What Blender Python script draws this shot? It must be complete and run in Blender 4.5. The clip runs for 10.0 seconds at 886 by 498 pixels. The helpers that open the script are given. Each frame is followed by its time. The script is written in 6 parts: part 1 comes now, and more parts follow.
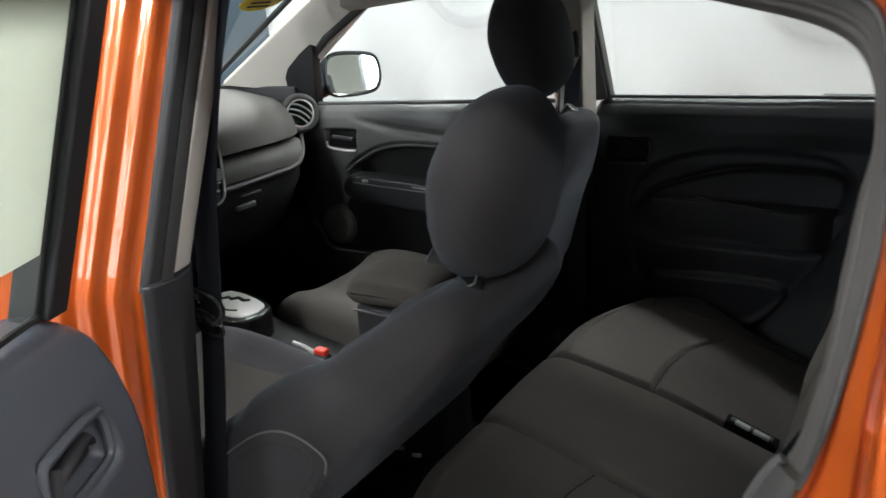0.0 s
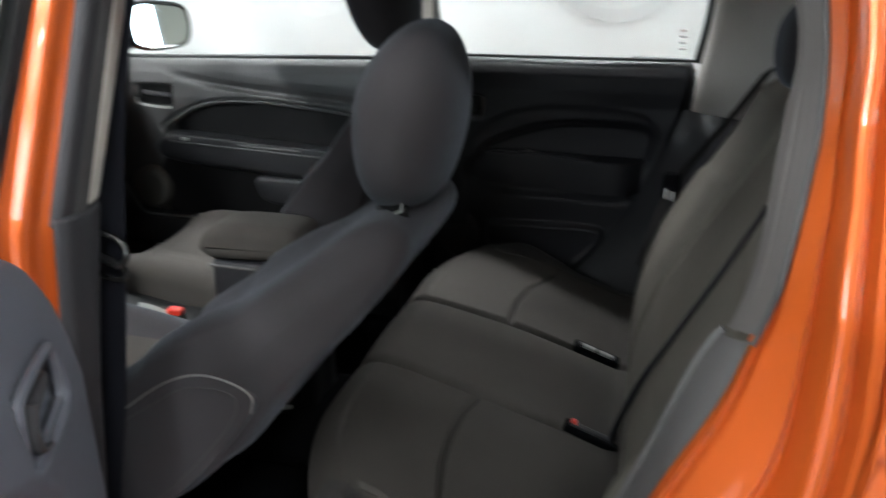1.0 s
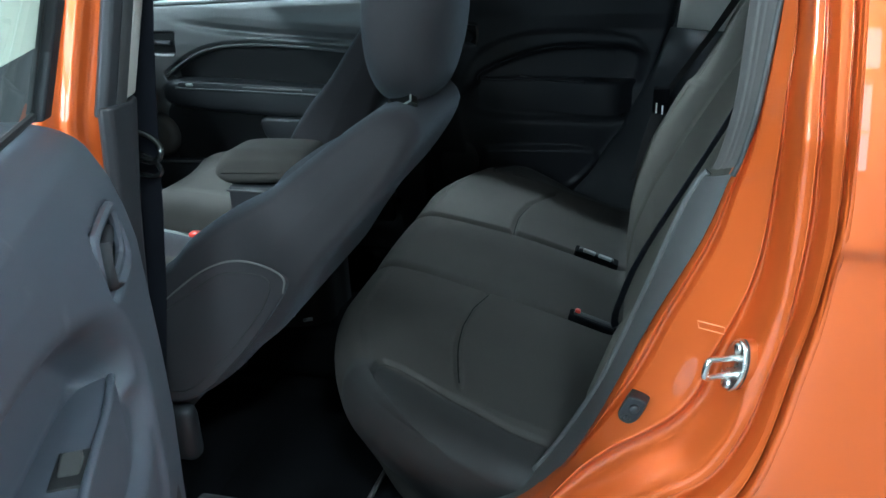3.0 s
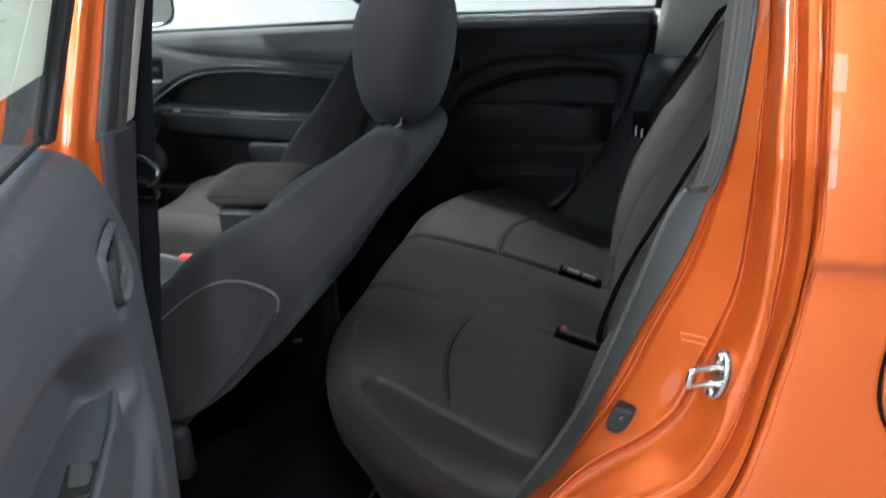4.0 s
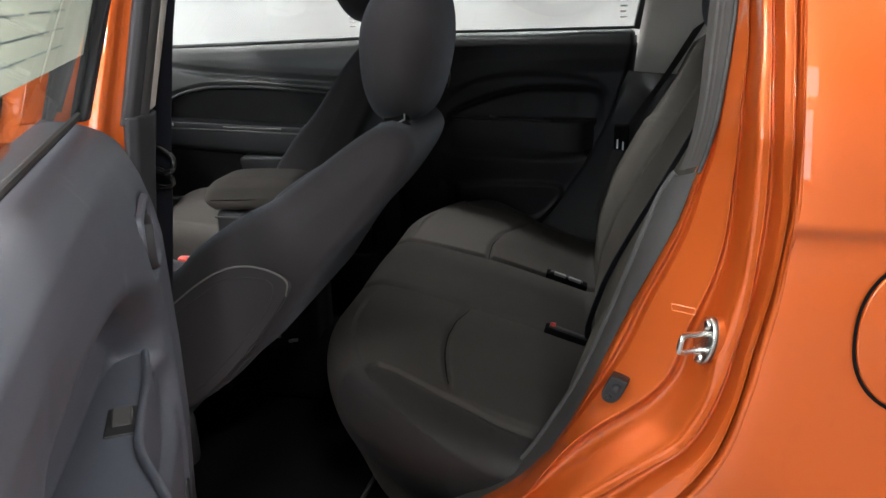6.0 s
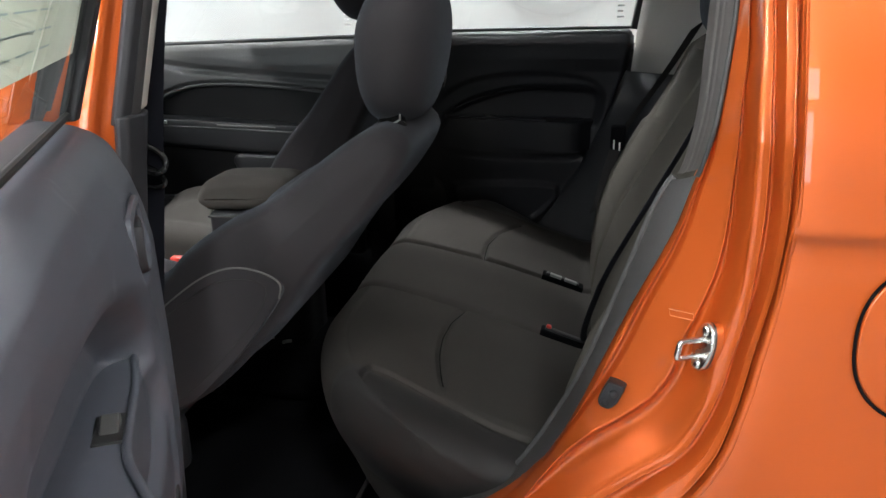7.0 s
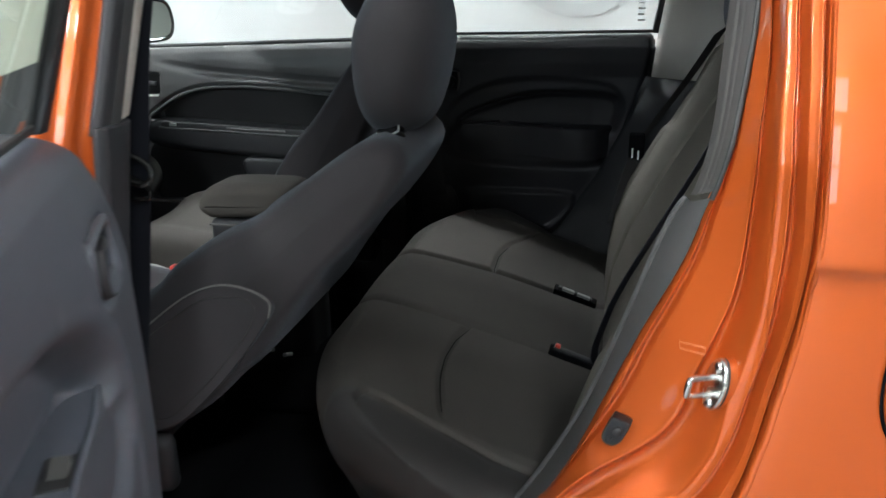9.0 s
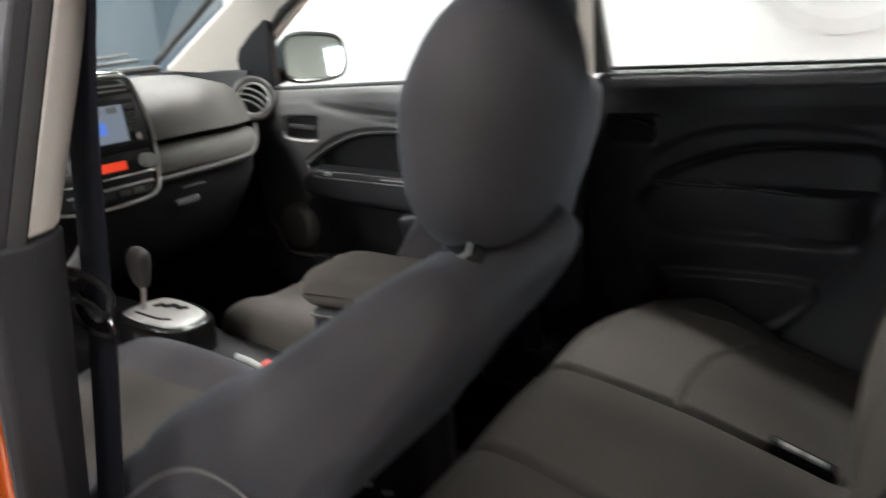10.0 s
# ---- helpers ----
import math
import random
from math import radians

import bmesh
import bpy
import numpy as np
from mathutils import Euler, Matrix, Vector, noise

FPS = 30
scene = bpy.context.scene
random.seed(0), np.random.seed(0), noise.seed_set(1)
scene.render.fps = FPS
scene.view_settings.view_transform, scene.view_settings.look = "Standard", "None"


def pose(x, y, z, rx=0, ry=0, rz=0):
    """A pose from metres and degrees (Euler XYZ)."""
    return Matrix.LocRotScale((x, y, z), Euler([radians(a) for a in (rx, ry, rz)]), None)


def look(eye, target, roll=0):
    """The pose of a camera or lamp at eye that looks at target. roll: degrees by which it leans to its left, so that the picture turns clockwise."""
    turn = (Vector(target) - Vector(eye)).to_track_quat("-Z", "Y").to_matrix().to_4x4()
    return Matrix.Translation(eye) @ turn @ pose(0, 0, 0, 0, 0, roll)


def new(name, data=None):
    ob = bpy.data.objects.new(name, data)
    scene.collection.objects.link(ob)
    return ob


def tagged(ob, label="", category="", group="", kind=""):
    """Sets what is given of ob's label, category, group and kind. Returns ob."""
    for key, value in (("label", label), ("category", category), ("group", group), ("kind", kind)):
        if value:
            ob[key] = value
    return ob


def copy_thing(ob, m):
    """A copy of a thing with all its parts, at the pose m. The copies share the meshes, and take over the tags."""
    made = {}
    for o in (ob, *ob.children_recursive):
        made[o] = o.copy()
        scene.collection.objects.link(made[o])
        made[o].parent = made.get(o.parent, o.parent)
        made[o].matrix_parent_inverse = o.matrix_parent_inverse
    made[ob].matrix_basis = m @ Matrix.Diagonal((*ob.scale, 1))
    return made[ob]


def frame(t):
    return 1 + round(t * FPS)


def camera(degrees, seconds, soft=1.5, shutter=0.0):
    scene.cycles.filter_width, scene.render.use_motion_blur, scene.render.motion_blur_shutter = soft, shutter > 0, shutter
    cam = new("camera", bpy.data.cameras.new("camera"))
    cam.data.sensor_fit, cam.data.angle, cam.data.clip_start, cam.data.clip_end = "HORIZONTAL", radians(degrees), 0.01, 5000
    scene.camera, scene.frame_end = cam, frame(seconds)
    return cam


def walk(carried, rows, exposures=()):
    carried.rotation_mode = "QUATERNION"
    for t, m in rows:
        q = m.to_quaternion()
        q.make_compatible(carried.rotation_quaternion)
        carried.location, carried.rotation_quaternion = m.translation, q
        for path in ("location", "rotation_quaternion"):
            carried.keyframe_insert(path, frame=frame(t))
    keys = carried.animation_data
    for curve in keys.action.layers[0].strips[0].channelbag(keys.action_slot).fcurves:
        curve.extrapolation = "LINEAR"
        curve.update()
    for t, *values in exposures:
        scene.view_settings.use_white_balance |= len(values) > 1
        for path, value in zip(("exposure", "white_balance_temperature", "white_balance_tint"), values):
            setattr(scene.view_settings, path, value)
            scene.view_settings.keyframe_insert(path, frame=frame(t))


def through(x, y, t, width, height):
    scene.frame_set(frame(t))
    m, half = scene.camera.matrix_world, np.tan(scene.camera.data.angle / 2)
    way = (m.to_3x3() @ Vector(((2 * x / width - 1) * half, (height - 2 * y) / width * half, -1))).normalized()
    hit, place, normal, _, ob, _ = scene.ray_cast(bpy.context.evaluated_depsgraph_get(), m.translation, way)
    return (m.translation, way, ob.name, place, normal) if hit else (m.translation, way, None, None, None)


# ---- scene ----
cam = camera(60.1, 10.0, shutter=0.5)
PATH = [
    (0, (0.0790, -1.2651, 1.3117), (-0.9713, 0.3121, 0.6728), -3.84),
    (0.5, (-0.0270, -1.3010, 1.2863), (-0.9866, 0.3302, 0.6406), -1.62),
    (1, (-0.1018, -1.4042, 1.2623), (-0.5867, 0.4021, 0.5549), 0.38),
    (1.5, (-0.1362, -1.4158, 1.2108), (-0.4022, 0.4162, 0.4513), 1.71),
    (2, (-0.1160, -1.4280, 1.1811), (-0.4110, 0.4023, 0.4302), -0.50),
    (2.5, (-0.1038, -1.5011, 1.1843), (-0.5390, 0.2936, 0.4185), -1.91),
    (2.7, (-0.0869, -1.5193, 1.1795), (-0.5591, 0.2598, 0.3972), -2.41),
    (3.8, (-0.093, -1.576, 1.18), (-0.548, 0.213, 0.41), -2.4),
    (4, (-0.093, -1.578, 1.184), (-0.521, 0.237, 0.46), -2.3),
    (4.5, (-0.097, -1.615, 1.176), (-0.482, 0.259, 0.593), -1.8),
    (5, (-0.099, -1.659, 1.145), (-0.473, 0.207, 0.531), -1.6),
    (5.5, (-0.112, -1.675, 1.139), (-0.483, 0.185, 0.504), -1.6),
    (7, (-0.122, -1.657, 1.142), (-0.475, 0.201, 0.492), -1.1),
    (7.5, (-0.125, -1.648, 1.144), (-0.478, 0.211, 0.495), -0.9),
    (8, (-0.125, -1.642, 1.146), (-0.484, 0.215, 0.497), -0.9),
    (8.5, (-0.123, -1.645, 1.145), (-0.505, 0.209, 0.5), -0.8),
    (9, (-0.098, -1.577, 1.148), (-0.512, 0.268, 0.497), -0.9),
    (9.5, (0.0082, -1.2883, 1.1247), (-0.6208, 0.4994, 0.4854), -2.05),
    (9.8, (-0.0117, -1.1441, 1.1595), (-0.8721, 0.5541, 0.5461), -2.90),
    (10, (-0.0816, -1.0474, 1.1526), (-1.0750, 0.5882, 0.5704), -3.53),
]
EXPOSURES = [
    (0.0, 0.34, 6250, 6), (0.6, 0.53, 6150, 6), (1.2, 0.65, 6100, 7), (1.6, 0.72, 5350, -4), (2.0, 0.75, 4420, -9), (2.5, 0.79, 4500, -11),
    (3.0, 0.76, 5000, -10), (4.0, 0.74, 5750, 3), (4.6, 0.41, 6300, 8), (5.5, 0.32, 6350, 9), (7.0, 0.42, 6250, 8), (8.5, 0.46, 6000, 6),
    (9.0, 0.47, 6000, 4), (9.5, 0.67, 6050, 0), (10.0, 0.93, 6500, 9),
]
walk(cam, [(t, look(eye, target, roll)) for t, eye, target, roll in PATH], EXPOSURES)

# ---- world and lights ----
world = bpy.data.worlds.new("world")
scene.world = world
world.use_nodes = True
world.node_tree.nodes["Background"].inputs[0].default_value = (0.75, 0.82, 0.9, 1)
world.node_tree.nodes["Background"].inputs[1].default_value = 0.05


# ---- mesh helpers ----
def part(name, bm, mat, parent=None, label="", smooth=True, bevel=0.0, sub=0, angle=40, solid=0.0):
    me = bpy.data.meshes.new(name)
    bmesh.ops.recalc_face_normals(bm, faces=bm.faces)
    bm.to_mesh(me)
    bm.free()
    me.materials.append(mat)
    for p in me.polygons:
        p.use_smooth = smooth
    if smooth:
        me.set_sharp_from_angle(angle=radians(angle))
    ob = new(name, me)
    if parent is not None:
        ob.parent = parent
    if label:
        tagged(ob, label)
    if solid:
        m = ob.modifiers.new("solid", "SOLIDIFY")
        m.thickness, m.offset = solid, 0
    if bevel:
        m = ob.modifiers.new("bevel", "BEVEL")
        m.width, m.segments, m.limit_method, m.angle_limit = bevel, 3, "ANGLE", radians(35)
    if sub:
        m = ob.modifiers.new("sub", "SUBSURF")
        m.levels = m.render_levels = sub
    return ob


def thing(name, label, category, at=(0, 0, 0), group="", kind=""):
    ob = new(name)
    ob.empty_display_size = 0.05
    ob.matrix_world = Matrix.Translation(at)
    return tagged(ob, label, category, group, kind)


def spline(pts, n, closed=False):
    """n points, evenly spaced, on a smooth curve through pts."""
    P = [np.array(p, float) for p in pts]
    k = len(P)
    dense = []
    for i in range(k if closed else k - 1):
        a, b = P[i], P[(i + 1) % k]
        p0 = P[i - 1] if (closed or i > 0) else 2 * a - b
        p3 = P[(i + 2) % k] if (closed or i + 2 < k) else 2 * b - a
        for s in np.linspace(0, 1, 16, endpoint=False):
            dense.append(0.5 * (2 * a + (b - p0) * s + (2 * p0 - 5 * a + 4 * b - p3) * s * s + (3 * a - p0 - 3 * b + p3) * s ** 3))
    dense.append(P[0] if closed else P[-1])
    D = np.array(dense)
    L = np.concatenate([[0], np.cumsum(np.linalg.norm(np.diff(D, axis=0), axis=1))])
    at = np.linspace(0, L[-1], n, endpoint=not closed)
    return np.stack([np.interp(at, L, D[:, j]) for j in range(D.shape[1])], 1)


def lathe_rows(bm, rows, closed_u=False, closed_v=False, cap=False):
    """Quads between rows of points; closed_u joins each row's ends."""
    V = [[bm.verts.new(tuple(p)) for p in r] for r in rows]
    n = len(V[0])
    for i in range(len(V) if closed_v else len(V) - 1):
        a, b = V[i], V[(i + 1) % len(V)]
        for j in range(n if closed_u else n - 1):
            k = (j + 1) % n
            bm.faces.new((a[j], a[k], b[k], b[j]))
    if cap:
        bm.faces.new(V[0][::-1])
        bm.faces.new(V[-1])
    return V


def offset_poly(p, d):
    """A closed 2D outline moved inwards by d."""
    c = np.roll(p, -1, 0) - np.roll(p, 1, 0)
    c /= np.maximum(np.linalg.norm(c, axis=1, keepdims=True), 1e-9)
    nrm = np.stack([-c[:, 1], c[:, 0]], 1)
    area = np.sum(p[:, 0] * np.roll(p[:, 1], -1) - np.roll(p[:, 0], -1) * p[:, 1])
    return p + nrm * (d if area > 0 else -d)


def pillow(profile, y0, y1, r, n=72, across=16, edge=7, spine=None, crown=0.006, draw=0.9):
    """A cushion: the outline in x and z, spread from y0 to y1, with ends rounded by r."""
    prof = spline(profile, n, True)
    ys = []
    for i in range(edge + 1):
        a = i / edge * math.pi / 2
        ys.append((y0 + r * (1 - math.sin(a)), r * (1 - math.cos(a))))
    ys = ys[::-1]
    left = [(y0 + r - (y0 + r - y), ins) for y, ins in ys]
    rows = []
    seq = [(y, ins) for y, ins in left]
    seq.sort()
    mid = [(y, 0.0) for y in np.linspace(y0 + r, y1 - r, across + 2)[1:-1]]
    right = [(y0 + y1 - y, ins) for y, ins in seq][::-1]
    bm = bmesh.new()
    for y, ins in seq + mid + right:
        q = offset_poly(prof, ins * draw)
        rows.append([(a, y, b) for a, b in q])
    if spine is not None:
        rows = spine_caps(rows, spine, crown)
    lathe_rows(bm, rows, closed_u=True, cap=spine is None)
    return bm


def spine_caps(rows, spine, crown):
    """Closes a padded shape at both sides with rows that draw in to a spine line."""
    P = np.array(spine, float)

    def near(q):
        best = None
        for a, b in zip(P[:-1], P[1:]):
            e = b - a
            t = min(1, max(0, (q - a) @ e / (e @ e)))
            c = a + t * e
            if best is None or np.linalg.norm(c - q) < np.linalg.norm(best - q):
                best = c
        return best

    def caps(row, sgn):
        out = []
        tips = [near(np.array([x, z])) for x, y, z in row]
        for s in (0.25, 0.5, 0.75, 1.0):
            out.append([(x + (t[0] - x) * s, y + sgn * crown * math.sin(s * math.pi / 2), z + (t[1] - z) * s) for (x, y, z), t in zip(row, tips)])
        return out

    return caps(rows[0], -1)[::-1] + rows + caps(rows[-1], 1)


def rbox(x0, x1, y0, y1, z0, z1, r=0.01, seg=3):
    bm = bmesh.new()
    m = Matrix.LocRotScale(((x0 + x1) / 2, (y0 + y1) / 2, (z0 + z1) / 2), None, (abs(x1 - x0), abs(y1 - y0), abs(z1 - z0)))
    bmesh.ops.create_cube(bm, size=1, matrix=m)
    if r:
        bmesh.ops.bevel(bm, geom=bm.edges[:] + bm.verts[:], offset=r, segments=seg, affect="EDGES", profile=0.5)
    return bm


def join(bm, other):
    me = bpy.data.meshes.new("tmp")
    other.to_mesh(me)
    other.free()
    bm.from_mesh(me)
    bpy.data.meshes.remove(me)
    return bm


def tube(pts, r, n=8, close=False, flat=1.0):
    """A round bar along pts; r may be a list."""
    P = [Vector(p) for p in pts]
    k = len(P)
    rows = []
    up = None
    for i in range(k):
        t = (P[(i + 1) % k] - P[i - 1]) if (close or 0 < i < k - 1) else (P[1] - P[0] if i == 0 else P[-1] - P[-2])
        t.normalize()
        if up is None:
            up = t.orthogonal().normalized()
        up = (up - t * up.dot(t)).normalized()
        side = t.cross(up)
        q = r[i] if isinstance(r, (list, tuple)) else r
        rows.append([P[i] + (up * math.cos(a) + side * math.sin(a) * flat) * q for a in np.linspace(0, 2 * math.pi, n, endpoint=False)])
    bm = bmesh.new()
    lathe_rows(bm, rows, closed_u=True, closed_v=close, cap=not close)
    return bm


def strip(pts, width_dir, w, thick_dir, t):
    """A flat band along pts, w wide and t thick."""
    wd, td = Vector(width_dir).normalized() * w / 2, Vector(thick_dir).normalized() * t / 2
    bm = bmesh.new()
    lathe_rows(bm, [[Vector(p) + wd + td, Vector(p) - wd + td, Vector(p) - wd - td, Vector(p) + wd - td] for p in pts], closed_u=True, cap=True)
    return bm


def slab(outline, to3, d0, d1):
    """A plate: a 2D outline spread from depth d0 to d1; to3(a, b, d) gives the place."""
    bm = bmesh.new()
    lo = [bm.verts.new(to3(a, b, d0)) for a, b in outline]
    hi = [bm.verts.new(to3(a, b, d1)) for a, b in outline]
    bm.faces.new(lo[::-1])
    bm.faces.new(hi)
    n = len(lo)
    for i in range(n):
        bm.faces.new((lo[i], lo[(i + 1) % n], hi[(i + 1) % n], hi[i]))
    return bm


def dome(outline, to3, d0, d1, r, steps=5):
    """A plate whose front edge is rounded by r."""
    p = np.array(outline, float)
    rows = [[to3(a, b, d0) for a, b in p]]
    for i in range(steps + 1):
        a = i / steps * math.pi / 2
        q = offset_poly(p, r * (1 - math.cos(a)))
        s = 1 if d1 > d0 else -1
        rows.append([to3(u, v, d1 - s * r * (1 - math.sin(a))) for u, v in q])
    bm = bmesh.new()
    V = lathe_rows(bm, rows, closed_u=True)
    bm.faces.new(V[0][::-1])
    bm.faces.new(V[-1])
    return bm


def disc(center, normal, r, depth, n=32):
    bm = bmesh.new()
    q = Vector(normal).to_track_quat("Z", "Y").to_matrix().to_4x4()
    bmesh.ops.create_cone(bm, cap_ends=True, segments=n, radius1=r, radius2=r, depth=depth, matrix=Matrix.Translation(center) @ q)
    return bm


def ring(center, normal, r, tube_r, n=40, m=10, sx=1.0, sy=1.0):
    q = Vector(normal).to_track_quat("Z", "Y").to_matrix()
    pts = [Vector(center) + q @ Vector((math.cos(a) * r * sx, math.sin(a) * r * sy, 0)) for a in np.linspace(0, 2 * math.pi, n, endpoint=False)]
    return tube(pts, tube_r, m, close=True)


# ---- materials ----
def material(name, color, rough=0.6, metal=0.0, var=0.15, scale=6.0, grain=0.0, grain_scale=900.0, coat=0.0, sheen=0.0, second=None, rough_var=0.08, spec=0.5, stain=0.0):
    m = bpy.data.materials.new(name)
    m.use_nodes = True
    nt = m.node_tree
    b = nt.nodes["Principled BSDF"]
    tc = nt.nodes.new("ShaderNodeTexCoord")
    n1 = nt.nodes.new("ShaderNodeTexNoise")
    n1.inputs["Scale"].default_value, n1.inputs["Detail"].default_value = scale, 6
    nt.links.new(tc.outputs["Object"], n1.inputs["Vector"])
    ramp = nt.nodes.new("ShaderNodeMix")
    ramp.data_type = "RGBA"
    lo = [c * (1 - var) for c in color]
    hi = [min(1, c * (1 + var)) for c in color] if second is None else second
    ramp.inputs[6].default_value, ramp.inputs[7].default_value = (*lo, 1), (*hi, 1)
    nt.links.new(n1.outputs["Fac"], ramp.inputs[0])
    nt.links.new(ramp.outputs[2], b.inputs["Base Color"])
    mr = nt.nodes.new("ShaderNodeMapRange")
    mr.inputs[3].default_value, mr.inputs[4].default_value = max(0, rough - rough_var), min(1, rough + rough_var)
    nt.links.new(n1.outputs["Fac"], mr.inputs[0])
    nt.links.new(mr.outputs[0], b.inputs["Roughness"])
    b.inputs["Metallic"].default_value = metal
    b.inputs["Specular IOR Level"].default_value = spec
    b.inputs["Coat Weight"].default_value = coat
    b.inputs["Coat Roughness"].default_value = 0.04
    b.inputs["Sheen Weight"].default_value = sheen
    b.inputs["Sheen Roughness"].default_value = 0.4
    b.inputs["Sheen Tint"].default_value = (0.72, 0.84, 1.0, 1)
    if stain:
        n3 = nt.nodes.new("ShaderNodeTexNoise")
        n3.inputs["Scale"].default_value, n3.inputs["Detail"].default_value, n3.inputs["Distortion"].default_value = 16, 9, 1.2
        mp = nt.nodes.new("ShaderNodeMapping")
        mp.inputs["Scale"].default_value = (1.0, 1.0, 0.35)
        nt.links.new(tc.outputs["Object"], mp.inputs[0])
        nt.links.new(mp.outputs[0], n3.inputs["Vector"])
        cut = nt.nodes.new("ShaderNodeMapRange")
        cut.inputs[1].default_value, cut.inputs[2].default_value, cut.inputs[4].default_value = 0.66, 0.74, stain
        nt.links.new(n3.outputs["Fac"], cut.inputs[0])
        mix = nt.nodes.new("ShaderNodeMix")
        mix.data_type = "RGBA"
        mix.inputs[7].default_value = (0.32, 0.32, 0.33, 1)
        nt.links.new(cut.outputs[0], mix.inputs[0])
        nt.links.new(ramp.outputs[2], mix.inputs[6])
        nt.links.new(mix.outputs[2], b.inputs["Base Color"])
    if grain:
        n2 = nt.nodes.new("ShaderNodeTexNoise")
        n2.inputs["Scale"].default_value, n2.inputs["Detail"].default_value = grain_scale, 2
        nt.links.new(tc.outputs["Object"], n2.inputs["Vector"])
        bump = nt.nodes.new("ShaderNodeBump")
        bump.inputs["Strength"].default_value, bump.inputs["Distance"].default_value = grain, 0.001
        nt.links.new(n2.outputs["Fac"], bump.inputs["Height"])
        nt.links.new(bump.outputs[0], b.inputs["Normal"])
    return m


def emitter(name, color, strength):
    m = bpy.data.materials.new(name)
    m.use_nodes = True
    nt = m.node_tree
    b = nt.nodes["Principled BSDF"]
    b.inputs["Base Color"].default_value = (0.02, 0.02, 0.02, 1)
    b.inputs["Emission Color"].default_value = (*color, 1)
    b.inputs["Emission Strength"].default_value = strength
    return m


def glass(name, tint, rough=0.0, clear=0.92):
    """Thin car glass: clear with a Fresnel sheen."""
    m = bpy.data.materials.new(name)
    m.use_nodes = True
    nt = m.node_tree
    nt.nodes.remove(nt.nodes["Principled BSDF"])
    out = nt.nodes["Material Output"]
    tr = nt.nodes.new("ShaderNodeBsdfTransparent")
    tr.inputs[0].default_value = (*[c * clear for c in tint], 1)
    gl = nt.nodes.new("ShaderNodeBsdfGlossy")
    gl.inputs["Roughness"].default_value = 0.02
    lw = nt.nodes.new("ShaderNodeLayerWeight")
    lw.inputs[0].default_value = 0.5
    pw = nt.nodes.new("ShaderNodeMath")
    pw.operation = "POWER"
    pw.inputs[1].default_value = 4.5
    nt.links.new(lw.outputs["Facing"], pw.inputs[0])
    fr = nt.nodes.new("ShaderNodeMath")
    fr.operation = "MULTIPLY_ADD"
    fr.inputs[1].default_value, fr.inputs[2].default_value = 0.9, 0.06
    nt.links.new(pw.outputs[0], fr.inputs[0])
    mix = nt.nodes.new("ShaderNodeMixShader")
    nt.links.new(fr.outputs[0], mix.inputs[0])
    nt.links.new(tr.outputs[0], mix.inputs[1])
    nt.links.new(gl.outputs[0], mix.inputs[2])
    nt.links.new(mix.outputs[0], out.inputs[0])
    return m


ORANGE = material("orange_metallic_paint", (0.438, 0.0805, 0.0122), rough=0.36, metal=0.38, var=0.04, scale=1.5, grain=0.06, grain_scale=2500, coat=1.0, rough_var=0.04, spec=0.12)
FABRIC = material("charcoal_seat_fabric", (0.032, 0.0295, 0.0315), rough=0.92, var=0.22, scale=9, grain=0.7, grain_scale=900, spec=0.12, sheen=0.13)
FABRIC_IN = material("woven_seat_insert", (0.047, 0.043, 0.039), rough=0.93, var=0.22, scale=9, grain=0.9, grain_scale=650, spec=0.12)
SEAM = material("black_seam_thread", (0.006, 0.006, 0.006), rough=0.95, var=0.1, spec=0.05)
PLASTIC = material("black_grained_plastic", (0.0105, 0.0108, 0.0125), rough=0.5, var=0.2, scale=7, grain=0.35, grain_scale=1400, spec=0.35)
PLASTIC_SOFT = material("dark_grey_door_plastic", (0.050, 0.050, 0.050), rough=0.5, var=0.16, scale=6, grain=0.3, grain_scale=1300, spec=0.5)
GLOSS = material("piano_black_plastic", (0.012, 0.012, 0.012), rough=0.15, var=0.1, rough_var=0.05)
TRIM_GREY = material("light_grey_pillar_trim", (0.40, 0.38, 0.345), rough=0.6, var=0.05, scale=5, grain=0.3, grain_scale=1500)
TRIM_MID = material("mid_grey_scuff_trim", (0.047, 0.0455, 0.045), rough=0.55, var=0.1, scale=6, grain=0.35, grain_scale=1300)
RUBBER = material("grey_rubber_seal", (0.060, 0.055, 0.052), rough=0.7, var=0.12, scale=12, grain=0.2)
RUBBER_BLACK = material("black_rubber_gasket", (0.015, 0.015, 0.015), rough=0.6, var=0.15, scale=12)
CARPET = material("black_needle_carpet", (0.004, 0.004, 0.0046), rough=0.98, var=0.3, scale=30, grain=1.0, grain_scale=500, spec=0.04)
STEEL = material("zinc_plated_steel", (0.72, 0.71, 0.68), rough=0.25, metal=1.0, var=0.12, scale=40, rough_var=0.12)
CHROME = material("chrome", (0.8, 0.8, 0.8), rough=0.1, metal=1.0, var=0.04)
SILVER = material("satin_silver_plastic", (0.42, 0.42, 0.41), rough=0.35, metal=0.6, var=0.06)
RED = material("red_plastic", (0.55, 0.03, 0.015), rough=0.4, var=0.1)
BELT = material("woven_black_webbing", (0.010, 0.0108, 0.016), rough=0.75, var=0.2, scale=60, grain=0.6, grain_scale=800, spec=0.2)
HEADLINER = material("grey_headliner", (0.42, 0.40, 0.37), rough=0.95, var=0.06, scale=8, grain=0.4)
DASH_TOP = material("grey_grained_dash_pad", (0.066, 0.064, 0.057), rough=0.68, var=0.12, scale=5, grain=0.35, grain_scale=1300)
